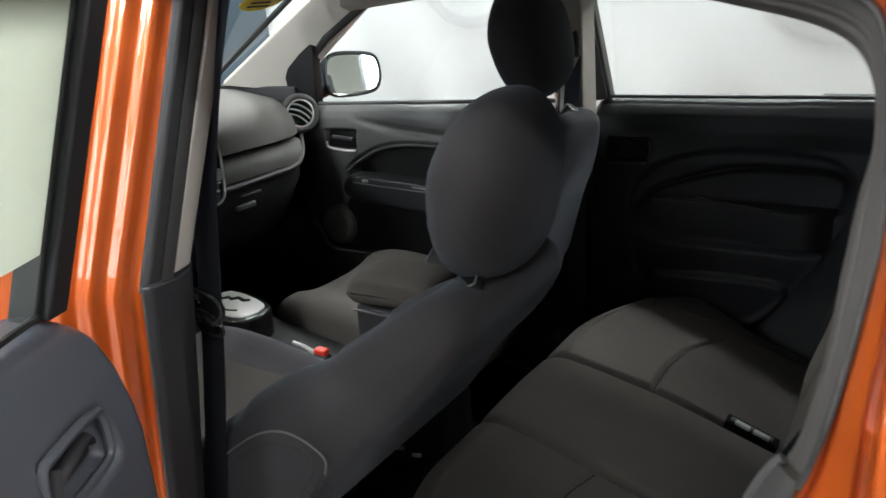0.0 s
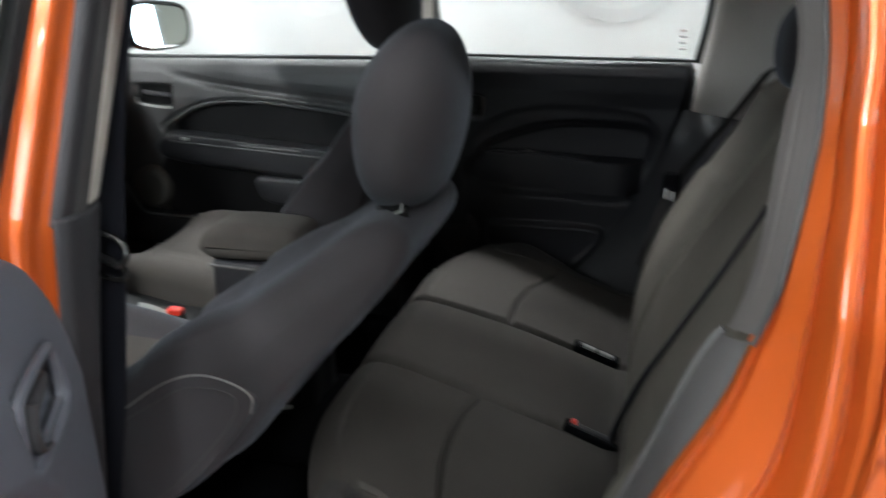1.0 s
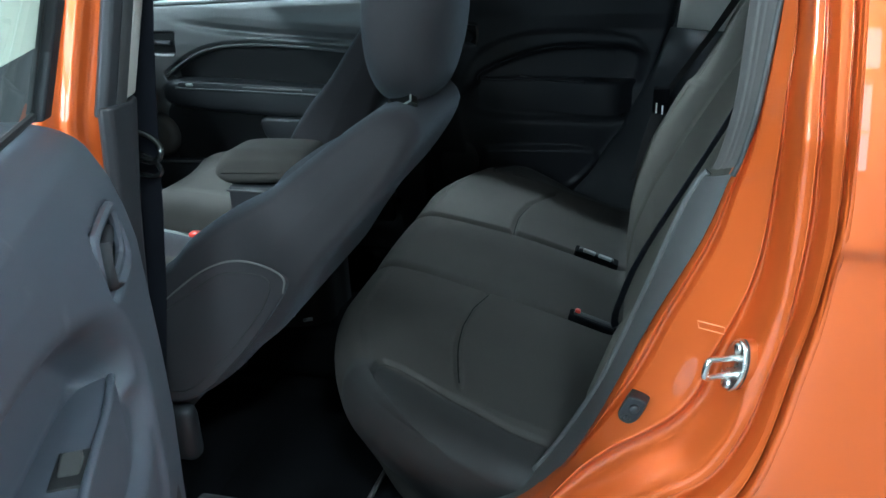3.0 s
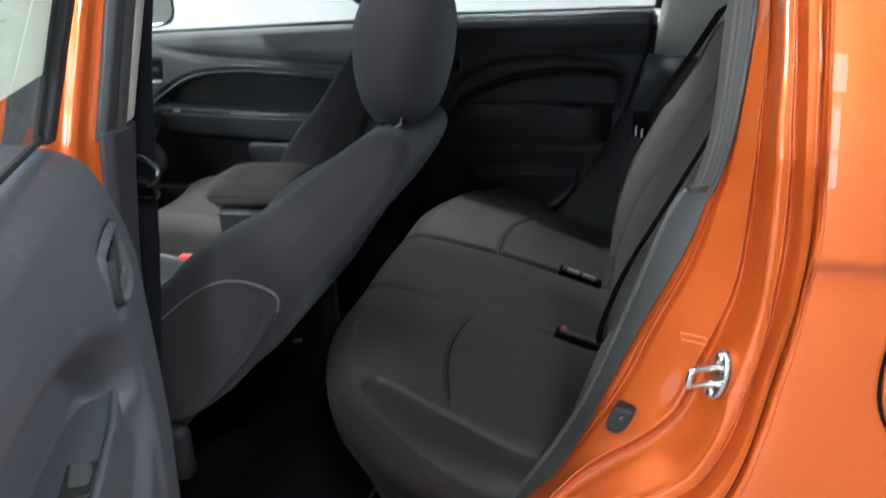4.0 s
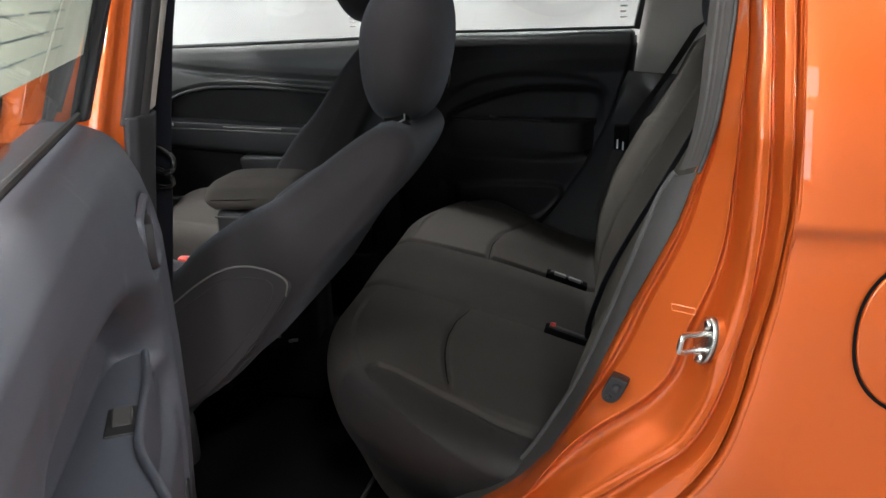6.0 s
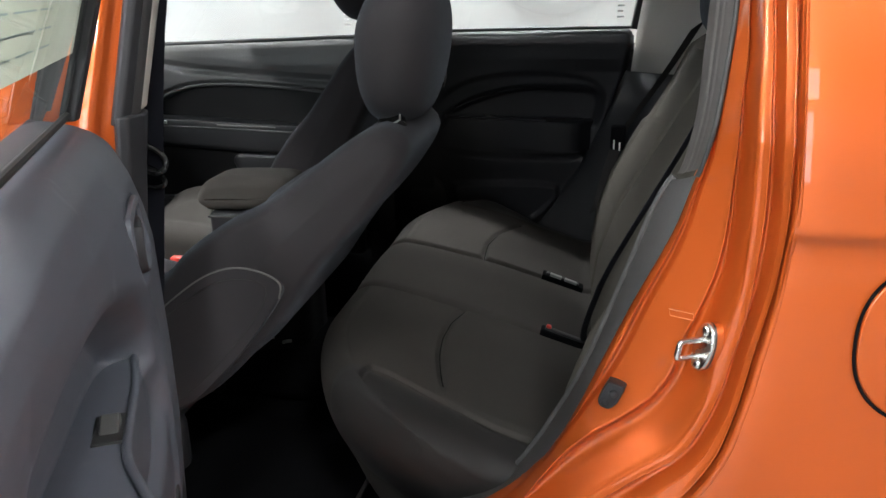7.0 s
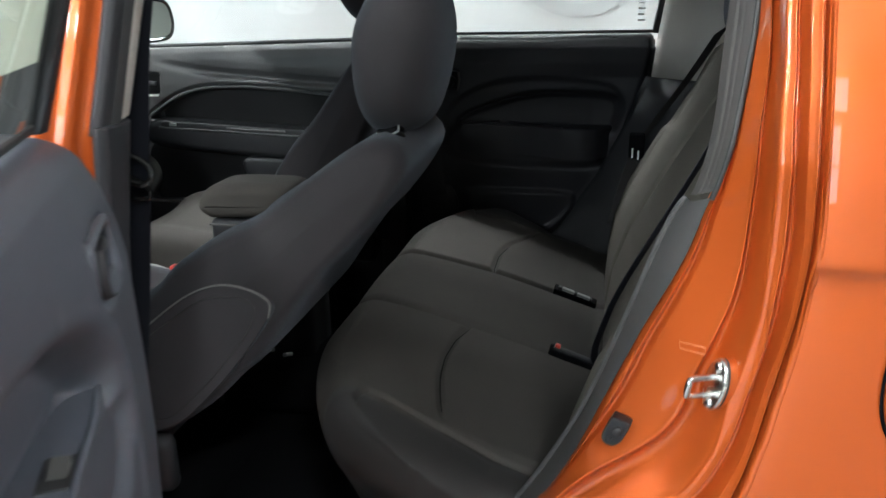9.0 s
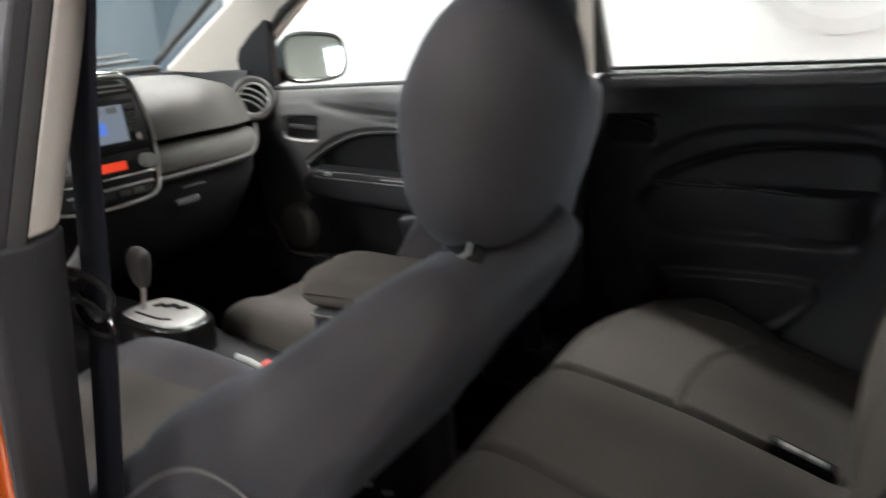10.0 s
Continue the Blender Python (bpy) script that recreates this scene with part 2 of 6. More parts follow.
PLATE = material("satin_pale_grey_plastic", (0.5, 0.5, 0.48), rough=0.35, var=0.05)
# near door plastic, lightened and blued for the daylight falling on it
DOOR_TRIM_LIT = material("lit_grey_near_door_plastic", (0.067, 0.0735, 0.090), rough=0.47, var=0.10, scale=7, grain=0.3, grain_scale=1300, stain=0.12)
# rear backrest weave, lightened for the light on its front face
FABRIC_BACK_LIT = material("lit_woven_backrest_fabric", (0.072, 0.066, 0.056), rough=0.93, var=0.2, scale=9, grain=0.8, grain_scale=650, spec=0.12)
VINYL = material("dark_brown_vinyl", (0.021, 0.0195, 0.019), rough=0.66, var=0.15, scale=12, grain=0.3, grain_scale=900, spec=0.28)
PAPER = material("white_paper", (0.8, 0.8, 0.78), rough=0.8, var=0.03)
INK = material("black_ink", (0.03, 0.03, 0.03), rough=0.7, var=0.1)
INK_PALE = material("faded_grey_ink", (0.24, 0.28, 0.28), rough=0.7, var=0.1)
ORANGE_PALE = material("pale_orange_film", (0.62, 0.17, 0.04), rough=0.4, var=0.05)
BUCKLE = material("grey_buckle_plastic", (0.22, 0.23, 0.22), rough=0.4, var=0.15, scale=20)
MIRROR = material("mirror_glass", (0.86, 0.88, 0.9), rough=0.02, metal=1.0, var=0.01, rough_var=0.01)
YELLOW = material("yellow_sticker", (0.8, 0.6, 0.03), rough=0.5, var=0.05)
CLOTH = material("white_backdrop_cloth", (0.47, 0.47, 0.475), rough=0.9, var=0.03, scale=2, grain=0.08, grain_scale=400)
CLOTH_PRINT = material("pale_grey_print", (0.42, 0.42, 0.425), rough=0.9, var=0.04)
# the same door plastic with the far side's shade put into its colour
FAR_TRIM_SHADED = material("shaded_far_door_plastic", (0.0095, 0.0095, 0.0115), rough=0.5, var=0.2, scale=7, grain=0.3, grain_scale=1300, spec=0.22)
RIB = material("satin_black_rib", (0.06, 0.06, 0.058), rough=0.32, var=0.1, grain=0.1)
PIPING = material("pale_grey_piping", (0.105, 0.10, 0.097), rough=0.6, var=0.1, scale=30)
TRIM_LOWER = material("charcoal_pillar_plastic", (0.022, 0.022, 0.0245), rough=0.55, var=0.12, scale=7, grain=0.35, grain_scale=1300, spec=0.35)
# black plastic made darker still, with the shade of hollows in its colour
BLACK_SHADED = material("shaded_black_plastic", (0.005, 0.005, 0.0055), rough=0.5, var=0.2, scale=7, grain=0.3, grain_scale=1300, spec=0.18)
CONCRETE = material("pale_polished_concrete", (0.11, 0.109, 0.107), rough=0.35, var=0.15, scale=1.2, grain=0.15, grain_scale=60, rough_var=0.12)
WALL = material("cream_wall_paint", (0.34, 0.33, 0.29), rough=0.8, var=0.04, scale=1.5, grain=0.2, grain_scale=200)
WALL_BLUE = material("blue_grey_wall_paint", (0.07, 0.095, 0.12), rough=0.8, var=0.06, scale=1.5, grain=0.2, grain_scale=200)
CEIL = material("white_ceiling_paint", (0.42, 0.42, 0.41), rough=0.9, var=0.03, scale=1)
GLASS = glass("clear_green_tinted_glass", (0.92, 0.98, 0.95))
def paper_sheet(name, color, through):
    """Thin paper that glows a little with the light behind it."""
    m = bpy.data.materials.new(name)
    m.use_nodes = True
    nt = m.node_tree
    b = nt.nodes["Principled BSDF"]
    tc = nt.nodes.new("ShaderNodeTexCoord")
    no = nt.nodes.new("ShaderNodeTexNoise")
    no.inputs["Scale"].default_value = 7
    nt.links.new(tc.outputs["Object"], no.inputs["Vector"])
    mx = nt.nodes.new("ShaderNodeMix")
    mx.data_type = "RGBA"
    mx.inputs[6].default_value, mx.inputs[7].default_value = (*[c * 0.93 for c in color], 1), (*color, 1)
    nt.links.new(no.outputs["Fac"], mx.inputs[0])
    nt.links.new(mx.outputs[2], b.inputs["Base Color"])
    b.inputs["Roughness"].default_value = 0.7
    tl = nt.nodes.new("ShaderNodeBsdfTranslucent")
    nt.links.new(mx.outputs[2], tl.inputs[0])
    mix = nt.nodes.new("ShaderNodeMixShader")
    mix.inputs[0].default_value = through
    nt.links.new(b.outputs[0], mix.inputs[1])
    nt.links.new(tl.outputs[0], mix.inputs[2])
    nt.links.new(mix.outputs[0], nt.nodes["Material Output"].inputs[0])
    return m


SHEET = paper_sheet("thin_white_paper", (0.50, 0.505, 0.42), 0.5)
LAMP = emitter("lamp_diffuser", (1.0, 0.985, 0.96), 116.0)
STRIP = emitter("strip_lamp_cover", (1.0, 0.985, 0.96), 175.0)
SCREEN = emitter("blue_lit_screen", (0.10, 0.22, 0.75), 0.5)
SCREEN_DIM = emitter("grey_lit_screen", (0.16, 0.19, 0.24), 0.55)
RED_LCD = emitter("red_lit_display", (0.9, 0.06, 0.02), 0.45)

# ---- the hall ----
bm = bmesh.new()
lathe_rows(bm, [[(x, y, 0) for x in np.linspace(-8, 8, 9)] for y in np.linspace(-6, 6, 7)])
tagged(part("floor", bm, CONCRETE, smooth=False), "pale polished concrete showroom floor", "floor", kind="structure")
tagged(part("ceiling", rbox(-8, 8, -6, 6, 3.4, 3.5, 0), CEIL, smooth=False), "plain white painted hall ceiling", "ceiling", kind="structure")
for nm, b, mat, lab in (
    ("wall_north", (-8, 8, 3.4, 3.6, 0, 3.4), WALL_BLUE, "blue grey painted hall wall behind the cloth"),
    ("wall_south", (-8, 8, -6.2, -6, 0, 3.4), WALL, "cream painted hall wall"),
    ("wall_west", (-5.6, -5.4, -6, 3.4, 0, 3.4), WALL_BLUE, "blue grey painted hall wall"),
    ("wall_east", (8, 8.2, -6, 3.4, 0, 3.4), WALL, "cream painted hall wall"),
):
    tagged(part(nm, rbox(*b, 0), mat, smooth=False), lab, "wall", kind="structure")

# unseen tall windows, added in the south wall for streaks on the paint
DAY = emitter("bright_window_daylight", (0.80, 0.90, 1.0), 11.0)
DAY_WEAK = emitter("weak_window_daylight", (0.80, 0.90, 1.0), 5.0)
DAY_STRONG = emitter("strong_window_daylight", (0.90, 0.95, 1.0), 13.0)
for x in (-4.3, -3.2, -2.15, -1.1, -0.3, 3.3):
    w = thing("hall_window", "tall hall window with a white frame, added out of direct view", "window", (x, -5.99, 1.0), "hall windows", "structure")
    h = 0.30 if x < -1 else 0.14
    part("window_frame", join(join(rbox(-h - 0.06, -h, -0.01, 0.05, 0, 1.7, 0.005), rbox(h, h + 0.06, -0.01, 0.05, 0, 1.7, 0.005)), join(rbox(-h, h, -0.01, 0.05, 0, 0.06, 0.005), rbox(-h, h, -0.01, 0.05, 1.64, 1.7, 0.005))), SILVER, w)
    for z0 in (0.06, 0.87):
        part("pane", rbox(-h, h, 0.0, 0.012, z0, z0 + 0.74, 0), DAY_STRONG if x < -1 else DAY_WEAK, w, smooth=False)
# unseen high panes, added so the upper jamb ridges catch highlights
for x in (-4.6, -3.55, -2.5, -1.45, -0.4):
    w = thing("added_high_window", "wide bright window added high on the unseen hall wall", "window", (x, -5.99, 2.8), "high windows", "structure")
    part("window_frame", join(join(rbox(-0.48, -0.44, -0.01, 0.05, 0, 0.56, 0.005), rbox(0.44, 0.48, -0.01, 0.05, 0, 0.56, 0.005)), join(rbox(-0.44, 0.44, -0.01, 0.05, 0, 0.04, 0.005), rbox(-0.44, 0.44, -0.01, 0.05, 0.52, 0.56, 0.005))), SILVER, w)
    part("pane", rbox(-0.44, 0.44, 0.0, 0.012, 0.04, 0.52, 0), DAY_WEAK, w, smooth=False)
w = thing("hall_window", "tall hall window with a white frame, added out of direct view", "window", (7.99, 1.50, 1.35), "hall windows", "structure")
part("window_frame", join(join(rbox(-0.05, 0.01, -0.34, -0.28, 0, 1.75, 0.005), rbox(-0.05, 0.01, 0.28, 0.34, 0, 1.75, 0.005)), join(rbox(-0.05, 0.01, -0.28, 0.28, 0, 0.06, 0.005), rbox(-0.05, 0.01, -0.28, 0.28, 1.69, 1.75, 0.005))), SILVER, w)
for z0 in (0.06, 0.90):
    part("pane", rbox(-0.012, 0.0, -0.28, 0.28, z0, z0 + 0.79, 0), DAY, w, smooth=False)
light = thing("ceiling_light", "white rectangular ceiling light panel, switched on", "ceiling light", (0, 0, 3.36), "ceiling lights")
part("frame", rbox(-0.36, 0.36, -0.2, 0.2, -0.02, 0.035, 0.005), SILVER, light)
part("diffuser", rbox(-0.31, 0.31, -0.16, 0.16, -0.035, -0.021, 0.004), LAMP, light)
# (-1.0, -5.6) and (5.6, 0.4) are added unseen, to brighten cabin and east wall
spots = [(x, 2.10) for x in (-3.0, -0.9, 1.2)] + [(x, 2.95) for x in (-2.6, -0.4, 1.8, 3.6)] + [(1.0, -3.0), (-1.0, -5.6), (-3.2, -0.8), (-3.2, 0.7), (2.4, -1.3), (4.2, -0.9), (5.6, 0.4)]
light.matrix_world = Matrix.Translation((*spots[0], 3.36))
for x, y in spots[1:]:
    copy_thing(light, Matrix.Translation((x, y, 3.36)))

strip_light = thing("strip_light", "long narrow ceiling strip light, switched on", "strip light", (0, 0, 3.36), "strip lights")
part("housing", rbox(-0.08, 0.08, -1.75, 1.75, -0.02, 0.035, 0.005), SILVER, strip_light)
part("tube_cover", rbox(-0.05, 0.05, -1.70, 1.70, -0.04, -0.021, 0.006), STRIP, strip_light)
strip_light.matrix_world = Matrix.Translation((-3.4, -4.05, 3.36))
copy_thing(strip_light, Matrix.Translation((-1.5, -4.05, 3.36)))

# the hanging cloth behind the car, with soft folds
rows = []
for z in np.linspace(0.05, 2.65, 40):
    rows.append([(x, 2.35 + 0.035 * math.sin(x * 2.6 + z * 1.6) + 0.016 * math.sin(x * 6.1 - z * 3.0) + 0.035 * math.sin(x * 1.3 + 2.2 * z) + 0.008 * math.sin(x * 11.0 + z * 7.0), z) for x in np.linspace(-3.48, 4.5, 160)])
bm = bmesh.new()
lathe_rows(bm, rows)
tagged(part("backdrop", bm, CLOTH, solid=0.004), "white hanging cloth backdrop with faint printed rings", "backdrop", kind="structure")


def cloth_y(x, z):
    return 2.35 + 0.035 * math.sin(x * 2.6 + z * 1.6) + 0.016 * math.sin(x * 6.1 - z * 3.0) + 0.035 * math.sin(x * 1.3 + 2.2 * z) + 0.008 * math.sin(x * 11.0 + z * 7.0)


def printed_ring(cx, cz, r0, r1):
    bm = bmesh.new()
    rows = []
    for r in np.linspace(r0, r1, 4):
        rows.append([(cx + r * math.cos(a), cloth_y(cx + r * math.cos(a), cz + r * math.sin(a)) - 0.008, cz + r * math.sin(a)) for a in np.linspace(0, 2 * math.pi, 96, endpoint=False)])
    lathe_rows(bm, rows, closed_u=True)
    return bm


for cx, cz in ((-2.05, 1.48), (-0.30, 1.36), (1.45, 1.4)):
    r = thing("printed_emblem", "pale grey ring emblem printed on the white cloth", "emblem", (0, 0, 0), "rings on the cloth")
    part("ring", printed_ring(cx, cz, 0.31, 0.37), CLOTH_PRINT, r)
    part("ring", printed_ring(cx, cz, 0.20, 0.215), CLOTH_PRINT, r)

# ---- the car's body ----
car = thing("car", "orange metallic small hatchback car with an open rear door", "car")


def tumble(z):
    return 0.30 * max(0.0, z - 0.97)


N_RAIL = 200


def rail(pts, y):
    p = spline(pts, N_RAIL)
    return [(x, y + tumble(z), z) for x, z in p]


TOP = [(-0.76, 1.355), (-0.45, 1.345), (-0.2, 1.325), (-0.06, 1.308)]
R1 = TOP + [(0.003, 1.292), (0.034, 1.267), (0.048, 1.2), (0.052, 1.123), (0.046, 1.059), (0.037, 0.993), (0.031, 0.96), (0.023, 0.924), (0.014, 0.899), (0.0, 0.85), (-0.016, 0.809), (-0.049, 0.736), (-0.084, 0.65), (-0.12, 0.56), (-0.154, 0.49), (-0.174, 0.461), (-0.215, 0.412), (-0.29, 0.36), (-0.37, 0.33), (-0.5, 0.305), (-0.8, 0.297)]
R0 = [(-0.76, 1.325), (-0.45, 1.32), (-0.186, 1.30), (-0.069, 1.278), (0.0, 1.255), (0.028, 1.222), (0.036, 1.17), (0.030, 1.122), (0.025, 1.054), (0.020, 0.984), (0.006, 0.91), (-0.01, 0.885), (-0.027, 0.847), (-0.06, 0.745), (-0.09, 0.655), (-0.107, 0.609), (-0.123, 0.57), (-0.149, 0.519), (-0.178, 0.466), (-0.217, 0.41), (-0.29, 0.35), (-0.38, 0.31), (-0.5, 0.28), (-0.8, 0.275)]
RK = [(-0.76, 1.375), (-0.45, 1.365), (-0.2, 1.345), (-0.05, 1.33), (0.01, 1.315), (0.045, 1.28), (0.06, 1.2), (0.062, 1.124), (0.063, 1.061), (0.058, 0.997), (0.057, 0.931), (0.055, 0.86), (0.052, 0.823), (0.045, 0.785), (0.032, 0.744), (0.02, 0.714), (0.011, 0.686), (0.006, 0.661), (-0.003, 0.636), (-0.023, 0.607), (-0.059, 0.575), (-0.096, 0.547), (-0.133, 0.510), (-0.165, 0.465), (-0.205, 0.408), (-0.29, 0.35), (-0.37, 0.32), (-0.5, 0.297), (-0.8, 0.289)]
RA = [(-0.76, 1.395), (-0.45, 1.385), (-0.2, 1.365), (-0.04, 1.35), (0.02, 1.332), (0.055, 1.29), (0.068, 1.2), (0.069, 1.124), (0.071, 1.064), (0.070, 1.0), (0.072, 0.941), (0.073, 0.874), (0.072, 0.803), (0.065, 0.758), (0.058, 0.72), (0.049, 0.688), (0.046, 0.656), (0.04, 0.622), (0.028, 0.592), (0.01, 0.56), (-0.021, 0.532), (-0.056, 0.504), (-0.092, 0.475), (-0.16, 0.42), (-0.25, 0.36), (-0.37, 0.31), (-0.5, 0.288), (-0.8, 0.28)]
RB = [(-0.76, 1.40), (-0.45, 1.39), (-0.2, 1.37), (-0.03, 1.356), (0.03, 1.336), (0.064, 1.292), (0.078, 1.2), (0.078, 1.124), (0.081, 1.065), (0.082, 1.006), (0.085, 0.944), (0.087, 0.878), (0.084, 0.808), (0.081, 0.764), (0.075, 0.726), (0.068, 0.695), (0.062, 0.661), (0.052, 0.625), (0.041, 0.595), (0.026, 0.564), (0.01, 0.543), (-0.021, 0.520), (-0.056, 0.492), (-0.15, 0.413), (-0.25, 0.352), (-0.37, 0.303), (-0.5, 0.281), (-0.8, 0.274)]
RD = [(-0.76, 1.41), (-0.45, 1.40), (-0.2, 1.38), (-0.02, 1.365), (0.04, 1.345), (0.075, 1.295), (0.088, 1.2), (0.088, 1.125), (0.091, 1.066), (0.093, 1.008), (0.096, 0.947), (0.101, 0.885), (0.098, 0.813), (0.092, 0.77), (0.085, 0.733), (0.079, 0.698), (0.074, 0.663), (0.067, 0.626), (0.056, 0.593), (0.045, 0.566), (0.028, 0.539), (0.0, 0.510), (-0.06, 0.452), (-0.15, 0.385), (-0.3, 0.315), (-0.5, 0.272), (-0.8, 0.266)]
RE = [(-0.76, 1.415), (-0.45, 1.405), (-0.2, 1.385), (-0.015, 1.369), (0.05, 1.348), (0.085, 1.296), (0.098, 1.2), (0.098, 1.125), (0.101, 1.067), (0.102, 1.009), (0.104, 0.949), (0.107, 0.885), (0.103, 0.816), (0.097, 0.774), (0.091, 0.737), (0.085, 0.699), (0.080, 0.664), (0.074, 0.631), (0.066, 0.597), (0.057, 0.567), (0.040, 0.534), (0.018, 0.500), (-0.03, 0.445), (-0.12, 0.37), (-0.3, 0.303), (-0.5, 0.265), (-0.8, 0.26)]
R6 = [(-0.76, 1.42), (-0.45, 1.41), (-0.2, 1.39), (-0.01, 1.373), (0.057, 1.35), (0.091, 1.297), (0.103, 1.2), (0.103, 1.125), (0.105, 1.068), (0.107, 1.01), (0.109, 0.952), (0.111, 0.90), (0.108, 0.84), (0.102, 0.778), (0.096, 0.742), (0.089, 0.704), (0.084, 0.67), (0.077, 0.638), (0.070, 0.603), (0.061, 0.572), (0.044, 0.534), (0.01, 0.48), (-0.04, 0.41), (-0.15, 0.345), (-0.3, 0.295), (-0.5, 0.262), (-0.8, 0.255)]


def grow(pts, d):
    """An open outline moved outwards (away from the door opening) by d."""
    p = np.array(pts, float)
    t = np.gradient(p, axis=0)
    t /= np.linalg.norm(t, axis=1, keepdims=True)
    return [(a - v * d, b + u * d) for (a, b), (u, v) in zip(p, t)]


# the pressed section across the jamb: where it lies between the guide lines, and how far out
SECTION = [(0.0, -0.658), (0.05, -0.667), (0.09, -0.678), (0.13, -0.678), (0.19, -0.667), (0.24, -0.668), (0.29, -0.677), (0.34, -0.6795), (0.6, -0.690), (0.9, -0.7005), (1.0, -0.7045), (1.07, -0.7025), (1.2, -0.6955), (1.4, -0.6955), (1.62, -0.709), (1.85, -0.733), (1.95, -0.7415), (2.05, -0.7455), (2.2, -0.7475), (2.5, -0.7490), (2.8, -0.7515), (2.93, -0.7530), (3.03, -0.7525), (3.12, -0.7495), (3.3, -0.7425), (3.6, -0.744), (3.85, -0.759), (3.96, -0.7665), (4.06, -0.7695), (4.2, -0.7705), (4.6, -0.7735), (4.9, -0.7765), (5.02, -0.7755), (5.14, -0.771), (5.3, -0.7645), (5.55, -0.764), (5.75, -0.770), (5.92, -0.779), (6.0, -0.782)]
guides = [spline(g, N_RAIL) for g in (R1, RK, RA, RB, RD, RE, grow(R6, 0.003))]
ws = np.linspace(0, 6, 190)
sec_y = spline([(a, b) for a, b in SECTION], 900)
rails = []
for w in ws:
    i = min(5, int(w))
    g = guides[i] * (1 - (w - i)) + guides[i + 1] * (w - i)
    y = float(np.interp(w, sec_y[:, 0], sec_y[:, 1]))
    rails.append([(x, y + tumble(z), z) for x, z in g])
bm = bmesh.new()
lathe_rows(bm, rails)
part("door_jamb", bm, ORANGE, car, "orange painted rear door jamb with pressed ridges", angle=80)

# outer side: a crease at the shoulder, a soft bulge below
edge = spline(grow(R6, 0.003), 400)
rear_edge = edge[np.argmax(edge[:, 0] > 0.05):]


SKIN = spline([(0.2, -0.765), (0.3, -0.777), (0.45, -0.788), (0.62, -0.793), (0.72, -0.789), (0.80, -0.783), (0.838, -0.7792), (0.850, -0.7788), (0.858, -0.7798), (0.864, -0.7825), (0.869, -0.7852), (0.874, -0.7864), (0.880, -0.7862), (0.895, -0.7845), (0.93, -0.7805), (0.98, -0.772), (1.06, -0.752), (1.2, -0.711), (1.4, -0.651)], 600)


def skin_y(z):
    return float(np.interp(z, SKIN[:, 0], SKIN[:, 1]))


zs = np.concatenate([np.linspace(1.36, 0.91, 16), np.linspace(0.90, 0.83, 30), np.linspace(0.82, 0.262, 24)])
rows = []
for z in zs:
    k = np.argmin(np.abs(rear_edge[:, 1] - z))
    x0 = rear_edge[k, 0]
    rows.append([(x0 + (1.05 - x0) * s, skin_y(z) - 0.006 * s * (1 - s) * 4 + 0.0045 * max(0.0, 1 - s / 0.055) ** 2, z) for s in np.concatenate([np.linspace(0, 0.055, 10), np.linspace(0.075, 1, 22)])])
bm = bmesh.new()
lathe_rows(bm, rows)
part("quarter_panel", bm, ORANGE, car, "glossy orange rear quarter panel with a shoulder crease", angle=60)

part("edge_fold", tube([(x + 0.002, skin_y(z) + 0.0075, z) for x, z in rear_edge[::3] if 0.262 < z < 1.355], 0.0048, 10), ORANGE, car, "rolled orange panel edge")

# fuel door: a shallow round lid in a dark gap
fuel = part("fuel_door", dome([(0.292 + 0.098 * math.copysign(abs(math.cos(a)) ** 0.85, math.cos(a)), 0.748 + 0.098 * math.copysign(abs(math.sin(a)) ** 0.85, math.sin(a))) for a in np.linspace(0, 2 * math.pi, 64, endpoint=False)], lambda a, b, d: (a, skin_y(b) - 0.006 + d, b), 0.012, -0.0015, 0.003), ORANGE, car)
part("fuel_door_gap", tube([(0.292 + 0.1005 * math.copysign(abs(math.cos(a)) ** 0.85, math.cos(a)), skin_y(0.748 + 0.1 * math.sin(a)) - 0.0055, 0.748 + 0.1005 * math.copysign(abs(math.sin(a)) ** 0.85, math.sin(a))) for a in np.linspace(0, 2 * math.pi, 72, endpoint=False)], 0.0021, 6, close=True), CARPET, car)

# roof with its side rail, headliner, sill, tailgate and floor
rows = []
for s in np.linspace(-1, 1, 25):
    y = 0.655 * s
    rows.append([(x, y, zr + 0.055 * (1 - abs(s) ** 2.5)) for x, zr in ((-1.45, 1.36), (-0.9, 1.405), (-0.45, 1.412), (0.1, 1.395), (0.6, 1.35), (1.0, 1.28))])
bm = bmesh.new()
lathe_rows(bm, rows)
part("roof", bm, ORANGE, car, solid=0.004)
rows = [[(x, y * 0.97, z - 0.055) for x, y, z in r] for r in rows]
bm = bmesh.new()
lathe_rows(bm, rows)
part("headliner", bm, HEADLINER, car, "light grey fabric headliner")
for sgn, nm in ((-1, "side_rail"), (1, "side_rail")):
    bm = bmesh.new()
    prof = [(-0.652, 1.400), (-0.668, 1.375), (-0.664, 1.352), (-0.60, 1.335), (-0.58, 1.36), (-0.60, 1.40)] if sgn < 0 else [(0.652, 1.40), (0.668, 1.375), (0.66, 1.345), (0.61, 1.315), (0.57, 1.33), (0.58, 1.38)]
    path = [(-1.45, -0.045), (-0.9, 0.0), (-0.45, 0.0), (-0.1, -0.015), (0.1, -0.02 if sgn < 0 else -0.05), (0.6, -0.06), (1.0, -0.12)]
    lathe_rows(bm, [[(x, y, z + dz) for y, z in prof] for x, dz in path if not (sgn < 0 and x > -0.3)], closed_u=True, cap=True)
    part(nm, bm, ORANGE if sgn < 0 else TRIM_GREY, car)
